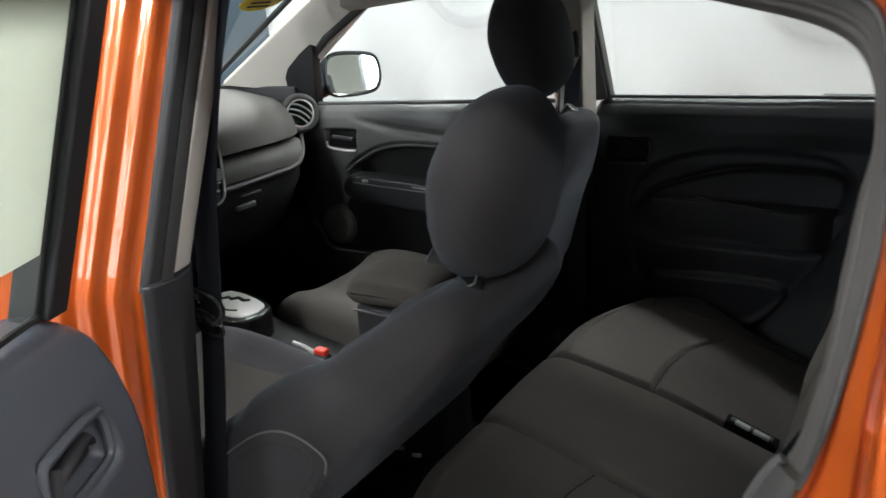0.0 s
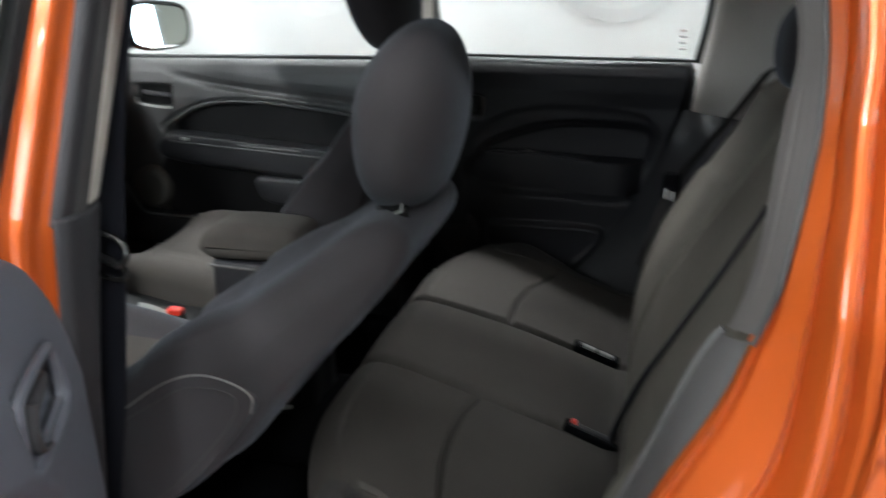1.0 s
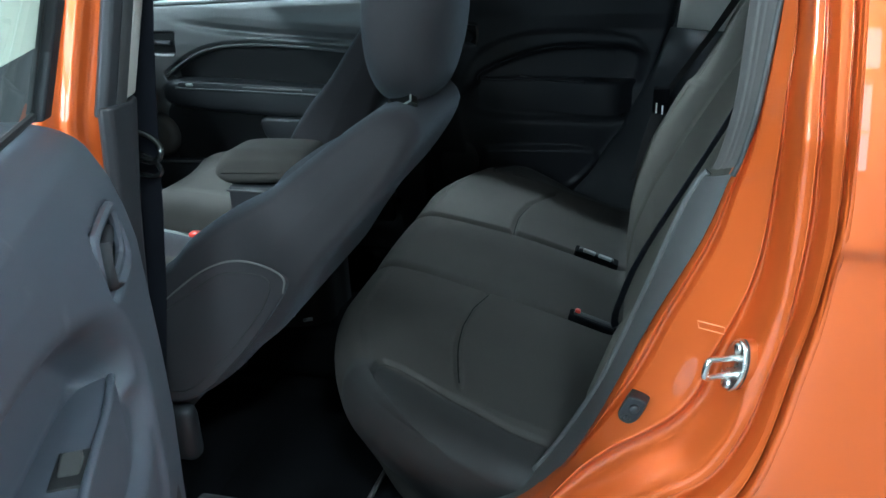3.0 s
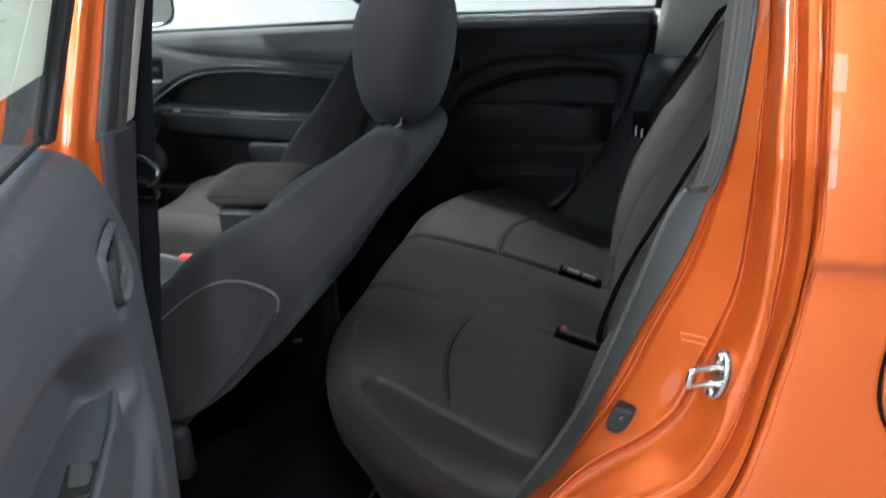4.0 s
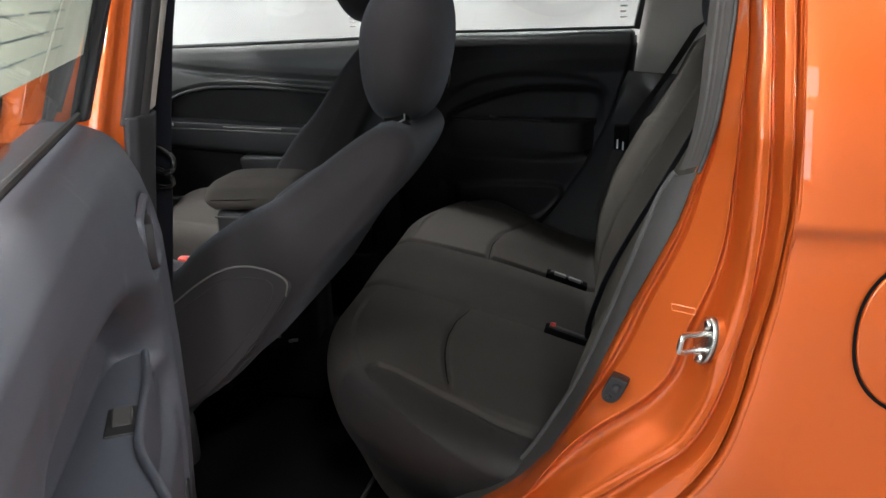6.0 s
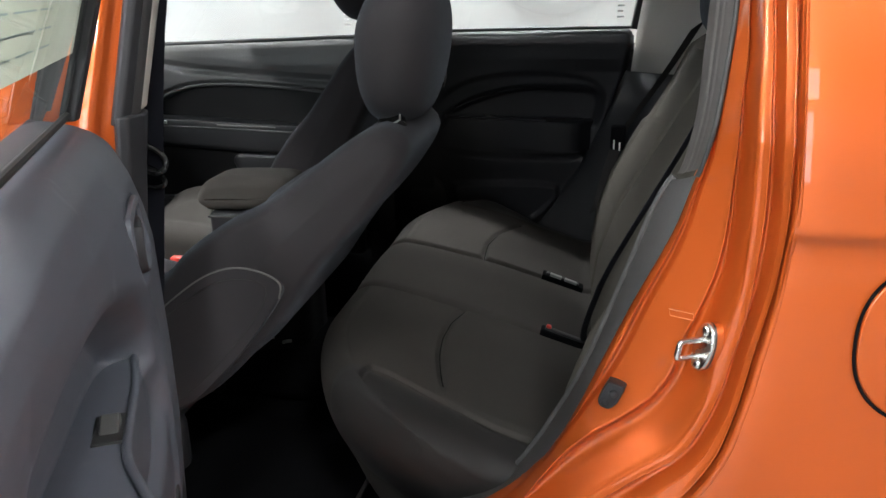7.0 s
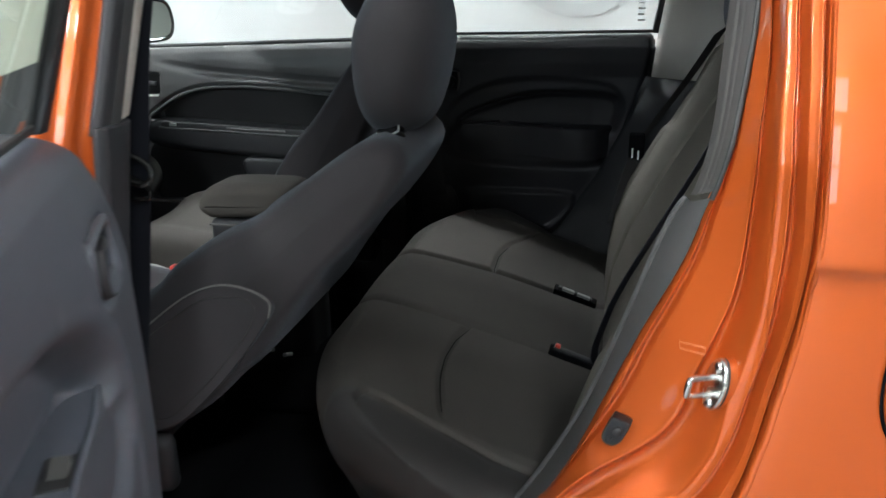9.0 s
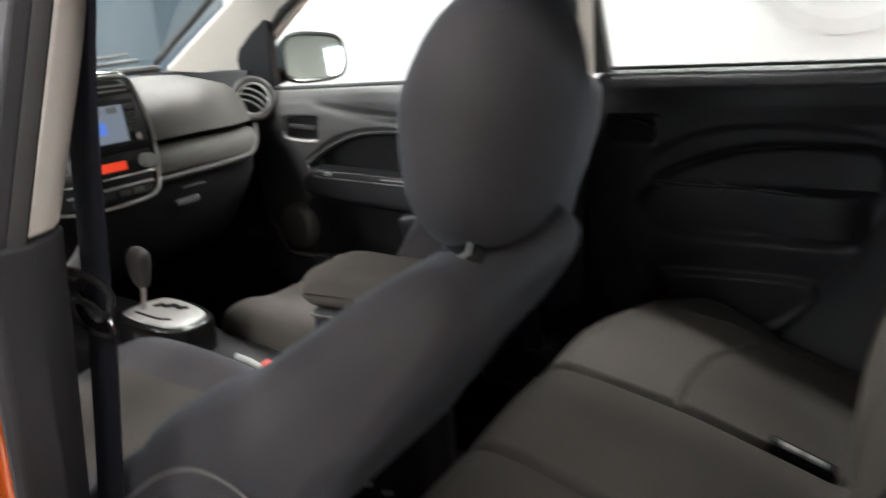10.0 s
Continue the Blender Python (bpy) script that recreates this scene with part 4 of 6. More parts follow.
for sg in (-1, 1):
    xs = np.linspace(-0.55, -0.12, 9)
    badd("seam", tube(seam_path([(x, sg * (0.148 + 0.012 * math.sin((x + 0.6) * 5))) for x in xs]), 0.0016, 6), SEAM, "", cushion)
    ss = np.linspace(0.16, 0.50, 10)
    badd("seam", tube(seam_path([(cross_seam(sg * q), sg * q) for q in ss]), 0.0014, 6), SEAM, "", cushion)


def back_x(z):
    return float(np.interp(z, [0.38, 0.43, 0.53, 0.63, 0.742, 0.866, 1.023], [-0.085, -0.092, -0.078, -0.045, 0.012, 0.080, 0.168]))


def back_dips(y, z):
    s = abs(y)
    d = groove(s - 0.47 - 0.03 * (z - 0.6), 0.006, 0.004)
    d -= 0.010 * math.exp(-((s - 0.30) / 0.14) ** 2 - ((z - 0.60) / 0.16) ** 2)
    if s > 0.45:
        d -= (0.065 if y < 0 else 0.0) * math.sin(min(1, (s - 0.45) / 0.15) * math.pi / 2) * (1 if z < 0.95 else 0.6)
    zc = 0.845 - 0.14 * max(0.0, s - 0.15)
    if 0.15 < s < 0.58:
        k = min(1, (s - 0.15) / 0.03)
        d += k * (groove(z - zc, 0.006, 0.008) + 0.010 * min(1, max(0, (z - zc) / 0.01)) * min(1, max(0, (0.97 - z) / 0.08)))
    return d


for y0, y1, nm, lab in ((-0.58, 0.13, "backrest", "wide folding fabric backrest"), (0.134, 0.58, "backrest", "narrow folding fabric backrest")):
    rows = []
    for y in np.linspace(y0, y1, int((y1 - y0) / 0.0045)):
        e = max(0, 1 - (y - y0) / 0.03) if y - y0 < 0.03 else (max(0, 1 - (y1 - y) / 0.03) if y1 - y < 0.03 else 0)
        ins = 0.03 * (1 - math.sqrt(max(0, 1 - e * e)))
        front = [(back_x(z) + back_dips(y, z) + ins, y, z) for z in np.linspace(0.37, 0.985, 110)]
        top = [(back_x(1.0) + 0.02 + ins + 0.005, y, 1.008 - ins), (back_x(1.0) + 0.06, y, 1.02 - ins), (back_x(1.0) + 0.12, y, 1.01 - ins), (back_x(1.0) + 0.14, y, 0.97)]
        rows.append(front + top + [(0.10, y, 0.37)])
    bm = bmesh.new()
    lathe_rows(bm, rows, closed_u=True, cap=True)
    badd(nm, bm, FABRIC_BACK_LIT, lab, angle=70)
for yc in (-0.31, 0.31):
    hp = [(0.19 + (x + 0.43) * 0.75, 1.115 + (z - 1.05) * 0.72) for x, z in HEAD]
    h = badd("headrest", superpillow(hp, yc, 0.12, power=2.6), FABRIC, "charcoal fabric rear headrest", angle=80)
    for dy in (-0.05, 0.05):
        badd("headrest_post", tube([(0.19, yc + dy, 1.05), (0.185, yc + dy, 0.99)], 0.006, 8), CHROME, "", h)
# openings for the belt buckles, with the buckles in them
for y, x0, x1, red in ((0.176, -0.215, -0.110, False), (-0.138, -0.20, -0.095, True)):
    z = float(np.interp((x0 + x1) / 2, top_line[:, 0], top_line[:, 1])) + (0.0 if red else 0.001)
    sl = rbox(-0.054, 0.054, -0.014 if red else -0.018, 0.013 if red else 0.018, -0.012, 0.0045, 0.004)
    place = Matrix.Translation(((x0 + x1) / 2, y, z - (0.002 if red else 0.0))) @ Matrix.Rotation(radians(19), 4, "Y")
    sl.transform(place)
    pk = badd("buckle_pocket", sl, CARPET, "black recess in the cushion", cushion)
    bk = rbox(-0.046, 0.040, -0.010, 0.006, -0.006, 0.0085, 0.003)
    bk.transform(place)
    buckle = badd("buckle", bk, PLASTIC, "seat belt buckle lying in its recess", pk)
    if not red:
        for q0, q1 in ((-0.036, -0.006), (0.002, 0.034)):
            tb = rbox(q0, q1, -0.013, -0.002, 0.004, 0.0112, 0.002)
            tb.transform(place)
            badd("buckle_face", tb, BUCKLE, "grey buckle face", buckle)
    if red:
        rd = rbox(-0.045, -0.034, -0.007, 0.006, -0.002, 0.0135, 0.003)
        rd.transform(place)
        badd("release_button", rd, RED, "red release button", pk)

# ---- doors ----
def smooth_outline(pts, n=90):
    return spline(pts, n, True)


def inside(poly, P):
    """Signed distance of points P from a closed outline, positive inside."""
    poly = np.asarray(poly, float)
    best = np.full(len(P), 1e9)
    odd = np.zeros(len(P), bool)
    for a, b in zip(poly, np.roll(poly, -1, 0)):
        e = b - a
        t = np.clip(((P - a) @ e) / max(e @ e, 1e-12), 0, 1)
        best = np.minimum(best, np.linalg.norm(P - a - t[:, None] * e, axis=1))
        cross = ((a[1] > P[:, 1]) != (b[1] > P[:, 1])) & (P[:, 0] < (b[0] - a[0]) * (P[:, 1] - a[1]) / (b[1] - a[1] + 1e-12) + a[0])
        odd ^= cross
    return np.where(odd, best, -best)


def step(v, w):
    t = np.clip(v / w, 0, 1)
    return t * t * (3 - 2 * t)


def moulded(outline, f, features, base, res=0.006, edge=0.03, depth=0.05):
    """A moulded door trim: a skin over the outline, rounded off at its edge, raised or sunk by features (outline, height, softness)."""
    out = np.asarray(outline, float)
    us = np.arange(out[:, 0].min(), out[:, 0].max() + res, res)
    zs = np.arange(out[:, 1].min(), out[:, 1].max() + res, res)
    G = np.array([(u, z) for z in zs for u in us])
    d = inside(out, G)
    n = np.array([base(u, z) for u, z in G])
    for poly, h, soft in features:
        n = n + h * step(inside(poly, G) + soft * 0.5, soft)
    e = np.clip(1 - d / edge, 0, 1)
    n = n - depth * (1 - np.sqrt(np.maximum(0, 1 - e * e)))
    bm = bmesh.new()
    V = [bm.verts.new(f(u, k, z)) if q > -res * 0.8 else None for (u, z), k, q in zip(G, n, d)]
    w = len(us)
    for j in range(len(zs) - 1):
        for i in range(w - 1):
            c = (V[j * w + i], V[j * w + i + 1], V[(j + 1) * w + i + 1], V[(j + 1) * w + i])
            if all(c):
                bm.faces.new(c)
    for v in [v for v in bm.verts if not v.link_faces]:
        bm.verts.remove(v)
    return bm


def rear_door(name, f, label, glazing_mark, skin, arch, scoop):
    """A rear door in its own measures: u back from the hinge, n inwards from the trim, z up."""
    door = thing(name, label, "car door", f(0.0, -0.06, 0.35))
    inv = door.matrix_world.inverted()

    def add(nm, bm, mat, lab="", parent=None, **k):
        bm.transform(inv)
        return part(nm, bm, mat, parent or door, lab, **k)

    P = lambda a, b, d: f(a, d, b)
    lean = lambda z: -0.08 * (z - 1.0)
    tilt = lambda z: 0.32 * max(0, z - 1.0)
    shell = [(-0.02, 0.32), (-0.02, 0.98), (0.712, 0.972), (0.715, 0.90), (0.70, 0.80), (0.66, 0.66), (0.58, 0.52), (0.46, 0.38), (0.38, 0.32)]
    add("shell", slab(shell, P, -0.115, -0.048), ORANGE, "orange painted door shell", bevel=0.006)
    pan = smooth_outline([(-0.02, 0.37), (-0.034, 0.5), (-0.035, 0.7), (-0.035, 0.90), (-0.028, 0.975), (0.0, 1.002), (0.06, 1.006), (0.15, 1.008), (0.4, 1.010), (0.62, 1.016), (0.70, 1.005), (0.70, 0.92), (0.66, 0.78), (0.60, 0.64), (0.52, 0.50), (0.44, 0.40), (0.38, 0.355), (0.2, 0.35)], 140)
    arch = smooth_outline(arch, 80)
    arm = smooth_outline([(0.11, 0.70), (0.13, 0.735), (0.18, 0.748), (0.35, 0.742), (0.53, 0.735), (0.575, 0.715), (0.58, 0.66), (0.54, 0.628), (0.35, 0.632), (0.2, 0.640), (0.13, 0.66)], 80)
    pocket = smooth_outline([(0.17, 0.53), (0.2, 0.545), (0.44, 0.545), (0.50, 0.525), (0.47, 0.46), (0.40, 0.41), (0.25, 0.405), (0.18, 0.43)], 70)
    big = smooth_outline([(0.10, 0.70), (0.12, 0.79), (0.19, 0.852), (0.30, 0.882), (0.45, 0.884), (0.58, 0.868), (0.625, 0.83), (0.63, 0.78), (0.60, 0.68), (0.55, 0.58), (0.48, 0.49), (0.40, 0.43), (0.25, 0.42), (0.13, 0.50)], 100)
    hb = smooth_outline([(0.036, 0.862), (0.04, 0.905), (0.06, 0.914), (0.135, 0.912), (0.15, 0.902), (0.152, 0.86), (0.14, 0.848), (0.055, 0.850)], 60)
    if glazing_mark:
        hb = np.array([(0.037, 0.850), (0.036, 0.880), (0.037, 0.908), (0.070, 0.910), (0.110, 0.909), (0.143, 0.906), (0.147, 0.898), (0.147, 0.875), (0.145, 0.848), (0.110, 0.847), (0.070, 0.848)])
    base = lambda u, z: -0.036 * min(1, max(0, (u - 0.14) / 0.40)) * min(1, max(0, (0.97 - z) / 0.08)) + float(np.interp(z, [0.35, 0.6, 0.7, 0.85, 0.89, 0.93, 0.97, 0.99, 1.012], [0.05, 0.064, 0.065, 0.063, 0.057, 0.047, 0.030, 0.015, 0.0]))
    feats = [(big, -0.007, 0.02), (arch, scoop[0], scoop[1]), (arm, -0.016, 0.03), (pocket, 0.014, 0.02), (hb, -0.028, 0.008 if glazing_mark else 0.012)]
    panel = add("panel", moulded(pan, f, feats, base, res=0.005, edge=0.022, depth=0.05), skin, "dark grey moulded inner door panel", angle=75)
    if glazing_mark:
        add("rib", tube([f(a, base(a, b) - 0.008, b) for a, b in arch[0:32]], [0.0024 * min(1, (31 - i) / 12) + 0.0005 for i in range(32)], 8), skin, "", panel)
    # switch in the scoop, pull cup, handle lever
    ledge = smooth_outline([(0.115, -0.03), (0.11, 0.02), (0.14, 0.040), (0.20, 0.043), (0.28, 0.041), (0.34, 0.043), (0.40, 0.060), (0.46, 0.078), (0.53, 0.078), (0.57, 0.05), (0.575, -0.03)], 90)
    rest = add("armrest", dome(ledge, lambda a, b, d: f(a, b, d - 0.01 * (a - 0.28)), 0.66, 0.752, 0.010, 5), skin, "moulded armrest ledge", panel, angle=60)
    add("armrest_rim", tube([f(a, b, 0.752 - 0.01 * (a - 0.28)) for a, b in spline([(0.135, 0.036), (0.20, 0.041), (0.28, 0.040), (0.34, 0.042), (0.40, 0.060), (0.46, 0.078)], 40)], 0.0045, 10), skin, "", rest)
    add("switch_recess", slab([(0.258, 0.008), (0.258, 0.037), (0.312, 0.037), (0.312, 0.008)], lambda a, b, d: f(a, b, d), 0.735, 0.7538), RUBBER_BLACK, "black switch recess", rest, bevel=0.002)
    add("window_switch", slab([(0.270, 0.0135), (0.270, 0.0325), (0.297, 0.0325), (0.297, 0.0135)], lambda a, b, d: f(a, b, d + 0.30 * (0.282 - a)), 0.742, 0.7585), RIB if not glazing_mark else RUBBER, "grey window switch", rest, bevel=0.0025)
    if not glazing_mark:
        random.seed(9)
        for k in range(20):
            i = 11 + int(9 * random.random())
            a, b = arch[i]
            o = 0.005 * (random.random() - 0.5)
            da, db = arch[i + 1] - arch[i - 1]
            L = math.hypot(da, db)
            q = 0.002 + 0.005 * random.random()
            nn = base(a, b) - 0.036
            add("scuff_mark", tube([f(a - db / L * o * -1 - da / L * q, nn, b + da / L * o - db / L * q), f(a + db / L * o + da / L * q, nn, b + da / L * o + db / L * q)], 0.0006, 5), INK_PALE, "pale scuff", panel)
    # a black plate stands for the shade in the handle hollow
    if glazing_mark:
        add("handle_shade_plate", slab([tuple(p) for p in offset_poly(hb, 0.003)], P, 0.02, 0.034), BLACK_SHADED, "black plate for the shade behind the lever", panel)
    else:
        add("handle_shade_plate", slab([tuple(p) for p in offset_poly(hb, 0.012)], P, 0.01, 0.0345), PLASTIC, "black plate for the shade behind the lever", panel)
        add("handle_frame", tube([f(a, 0.052, b) for a, b in hb], 0.006, 8, close=True), skin, "", panel)
    lv = spline([(0.052, 0.880), (0.075, 0.898), (0.115, 0.892), (0.138, 0.872), (0.130, 0.858)], 16)
    add("inner_handle", tube([f(a, 0.040 + (0.004 if glazing_mark else 0.014) * math.sin(math.pi * i / 15), b) for i, (a, b) in enumerate(lv)], 0.008, 10, flat=0.6), BLACK_SHADED if glazing_mark else TRIM_LOWER, "pull lever", panel)
    tip = spline([(0.149, 0.905), (0.151, 0.885), (0.150, 0.865), (0.147, 0.850)] if glazing_mark else [(0.140, 0.905), (0.146, 0.88), (0.140, 0.858), (0.115, 0.848)], 14)
    add("handle_trim", tube([f(a, 0.058 if glazing_mark else 0.060, b) for a, b in tip], 0.0045 if glazing_mark else 0.006, 8, flat=0.5), RUBBER if glazing_mark else TRIM_LOWER, "satin handle edge", panel)
    sp = [(0.085 + 0.06 * math.cos(a), 0.50 + 0.075 * math.sin(a)) for a in np.linspace(0, 2 * math.pi, 40, endpoint=False)]
    add("speaker_grille", dome(sp, P, 0.03, 0.060, 0.008, 4), PLASTIC, "", panel)
    # belt moulding, window frame and glass
    add("belt_moulding", tube([f(u, -0.007, 1.010 + 0.010 * u) for u in np.linspace(0.02, 0.70, 12)], 0.0045, 8), RUBBER_BLACK, "")
    sash_f = [(0.0, 1.0), (lean(1.15), 1.15), (lean(1.33), 1.33)]
    rear_s = [(0.705, 1.01), (0.72, 1.12), (0.722, 1.20), (0.705, 1.262), (0.66, 1.285)]
    top_s = [(lean(1.33), 1.335), (0.25, 1.335), (0.45, 1.32), (0.58, 1.302), (0.66, 1.285)]

    def frame_bar(pts, w, du, mat, n0, n1, nm):
        pts = spline(pts, 24)
        t = np.gradient(pts, axis=0)
        t /= np.linalg.norm(t, axis=1, keepdims=True)
        rows = []
        for (a, b), (tu, tv) in zip(pts, t):
            px, pz = -tv * w / 2, tu * w / 2
            ca, cb = a + du[0], b + du[1]
            rows.append([f(ca + px, n0 + tilt(b), cb + pz), f(ca + px, n1 + tilt(b), cb + pz), f(ca - px, n1 + tilt(b), cb - pz), f(ca - px, n0 + tilt(b), cb - pz)])
        bm = bmesh.new()
        lathe_rows(bm, rows, closed_u=True, cap=True)
        return add(nm, bm, mat, "", bevel=0.003)

    frame_bar(sash_f, 0.035, (-0.014, 0), ORANGE, -0.075, -0.020, "window_frame")
    frame_bar(sash_f, 0.036, (-0.008, 0), TRIM_LOWER, -0.050, 0.000, "window_gasket")
    frame_bar(sash_f, 0.010, (0.013, 0), RUBBER_BLACK, -0.045, -0.012, "window_gasket")
    frame_bar(rear_s, 0.035, (0.010, 0), RUBBER_BLACK, -0.06, -0.008, "window_gasket")
    frame_bar(top_s, 0.035, (0, 0.012), RUBBER_BLACK, -0.06, -0.008, "window_gasket")
    outline = list(spline(sash_f, 12)) + list(spline(top_s, 14))[1:] + list(spline(rear_s[::-1], 12))[1:]
    bm = bmesh.new()
    vs0 = [bm.verts.new(f(a, -0.010 + tilt(b), b)) for a, b in outline]
    bm.faces.new(vs0)
    bmesh.ops.triangulate(bm, faces=bm.faces)
    g = add("window_glass", bm, GLASS, "clear tinted door glass", smooth=False)
    g.visible_shadow = False
    if glazing_mark:
        for k in range(4):
            add("glazing_mark", slab([(0.655, 1.045 + 0.016 * k), (0.675 - 0.004 * (k % 2), 1.045 + 0.016 * k), (0.675 - 0.004 * (k % 2), 1.050 + 0.016 * k), (0.655, 1.050 + 0.016 * k)], lambda a, b, d: f(a, -0.0085 + tilt(b) + d, b), 0.0, 0.001), PAPER, "", g)
    else:
        sheet = thing("window_sheet", "thin white printed sheet on the open door's glass", "paper sheet", f(0.3, -0.02, 1.08))
        si = sheet.matrix_world.inverted()
        out = [(0.004, 1.078), (0.685, 1.082), (0.69, 1.20), (0.66, 1.27), (0.45, 1.318), (0.2, 1.332), (-0.024, 1.332)]
        bm = bmesh.new()
        bm.faces.new([bm.verts.new(f(a, -0.016 + tilt(b), b)) for a, b in out])
        bm.transform(si)
        part("paper", bm, SHEET, sheet, smooth=False)
        random.seed(4)
        for k in range(11):
            z = 1.098 + 0.0155 * k
            a0 = 0.20 + 0.02 * random.random()
            a1 = a0 + 0.06
            while a1 < 0.62:
                bm = slab([(a0, z), (a1, z), (a1, z + 0.0016), (a0, z + 0.0016)], lambda a, b, d: f(a, -0.0148 + tilt(b) + d, b), 0.0, 0.0004)
                bm.transform(si)
                part("print_bar", bm, INK_PALE, sheet, smooth=False)
                a0 = a1 + 0.02
                a1 = a0 + 0.05 + 0.16 * random.random()
    return door


ANG = radians(62)
DU, DN = Vector((math.cos(ANG), -math.sin(ANG), 0)), Vector((math.sin(ANG), math.cos(ANG), 0))
rear_door("rear_door", lambda u, n, z: Vector((-0.705, -0.857, z)) + DU * u + DN * n, "orange rear door standing open with a dark inner panel", False, DOOR_TRIM_LIT, [(0.135, 0.765), (0.16, 0.80), (0.20, 0.832), (0.27, 0.855), (0.36, 0.863), (0.46, 0.862), (0.55, 0.850), (0.595, 0.832), (0.603, 0.79), (0.59, 0.735), (0.57, 0.725), (0.35, 0.735), (0.16, 0.742)], (-0.058, 0.040))
rear_door("rear_door", lambda u, n, z: Vector((-0.70 + u, 0.745 - n, z)), "closed rear passenger door, its inner panel darkened for shade", True, FAR_TRIM_SHADED, [(0.150, 0.752), (0.175, 0.780), (0.253, 0.812), (0.34, 0.836), (0.424, 0.844), (0.508, 0.842), (0.585, 0.836), (0.612, 0.81), (0.608, 0.765), (0.585, 0.735), (0.42, 0.735), (0.25, 0.742)], (-0.020, 0.030))


def front_far_door():
    f = lambda u, n, z: Vector((u, 0.74 - n, z))
    door = thing("front_door", "closed front passenger door with a black inner panel", "car door", f(-1.3, -0.06, 0.35))
    inv = door.matrix_world.inverted()

    def add(nm, bm, mat, lab="", parent=None, **k):
        bm.transform(inv)
        return part(nm, bm, mat, parent or door, lab, **k)

    P = lambda a, b, d: f(a, d, b)
    add("shell", slab([(-1.92, 0.32), (-1.90, 0.95), (-0.76, 0.985), (-0.76, 0.32)], P, -0.07, -0.02), ORANGE, "orange painted door shell", bevel=0.005)
    pan = [(-1.88, 0.36), (-1.87, 0.962), (-1.80, 0.968), (-0.80, 0.998), (-0.775, 0.98), (-0.775, 0.36)]
    sw = spline([(-1.62, 0.945), (-1.53, 0.923), (-1.46, 0.908), (-1.37, 0.897), (-1.25, 0.886), (-1.08, 0.873), (-0.98, 0.866), (-0.78, 0.858)], 60)
    arch = spline([(-1.60, 0.752), (-1.55, 0.785), (-1.485, 0.821), (-1.415, 0.842), (-1.35, 0.850), (-1.26, 0.852), (-1.18, 0.849), (-1.08, 0.842), (-0.99, 0.834), (-0.85, 0.818)], 70)
    bowl = np.concatenate([arch, [(-0.85, 0.70), (-1.57, 0.715)]])
    rim = np.concatenate([arch + np.array((-0.004, 0.011)), [(-0.84, 0.70), (-1.585, 0.715)]])
    hb = np.array([(-1.678, 0.832), (-1.672, 0.888), (-1.640, 0.892), (-1.575, 0.893), (-1.545, 0.890), (-1.548, 0.845), (-1.552, 0.824), (-1.600, 0.822), (-1.650, 0.826)])

    def depth(u, z):
        """The panel's top roll, a shadowed crease sweeping down it, and the softer field below."""
        s = 0.968 + 0.0295 * (u + 1.8) - z
        roll = float(np.interp(s, [0.0, 0.008, 0.022, 0.045, 0.075, 0.12, 0.30, 0.5], [0.0, 0.014, 0.027, 0.036, 0.041, 0.043, 0.030, 0.026]))
        below = float(np.interp(u, sw[:, 0], sw[:, 1])) - z
        fade = min(1.0, max(0.0, (u + 1.585) / 0.16))
        return roll - fade * float(np.interp(below, [-0.042, -0.020, -0.004, 0.002, 0.012, 0.022, 0.10], [0.0, 0.004, 0.014, 0.014, 0.002, 0.0, 0.0]))

    panel = add("panel", moulded(pan, f, [(rim, -0.007, 0.006), (bowl, -0.022, 0.014), (hb, -0.020, 0.008)], depth, res=0.004, edge=0.012, depth=0.02), PLASTIC_SOFT, "dark grey moulded inner door panel", angle=75)
    # the bowl's shade is put in as a near-black plate
    add("insert", slab(np.concatenate([arch[4:] - np.array((-0.004, 0.009)), [(-0.86, 0.70), (-1.55, 0.72)]]), P, -0.01, 0.014), BLACK_SHADED, "insert blackened for the shade in the scoop", panel)
    add("rib", tube([f(a, 0.031, b) for a, b in arch], 0.0055, 12), PLASTIC_SOFT, "satin rib arching over the insert", panel)
    arm = smooth_outline([(-1.60, 0.70), (-1.57, 0.742), (-1.5, 0.748), (-1.2, 0.735), (-0.95, 0.72), (-0.88, 0.70), (-0.88, 0.64), (-1.0, 0.625), (-1.3, 0.64), (-1.55, 0.66)], 90)
    rest = add("armrest", dome(arm, P, 0.02, 0.085, 0.022, 6), PLASTIC, "black moulded armrest", panel, angle=50)
    plate = smooth_outline([(-1.53, 0.742), (-1.48, 0.745), (-1.2, 0.734), (-1.0, 0.726), (-0.98, 0.712), (-1.2, 0.708), (-1.5, 0.722)], 60)
    add("switch_plate", dome(plate, P, 0.07, 0.0875, 0.004, 3), PLASTIC, "glossy black switch plate", rest)
    add("pull_grip", tube([f(u, 0.087, 0.728 - 0.03 * (u + 1.3)) for u in np.linspace(-1.30, -1.10, 8)], 0.005, 8, flat=0.6), TRIM_MID, "silver grip edge", rest)
    add("window_switch", rbox(-1.50, -1.475, 0.650, 0.658, 0.730, 0.740, 0.002), BUCKLE, "", rest)
    lowp = smooth_outline([(-1.60, 0.66), (-1.3, 0.638), (-1.0, 0.622), (-0.83, 0.62), (-0.80, 0.56), (-0.80, 0.42), (-0.84, 0.385), (-1.55, 0.385), (-1.60, 0.45)], 80)
    # dark plastic, with the shade under the armrest added to its colour
    add("lower_panel", dome(lowp, P, 0.02, 0.036, 0.006, 4), BLACK_SHADED, "lower door panel, blackened for the shade under the armrest", panel, angle=50)
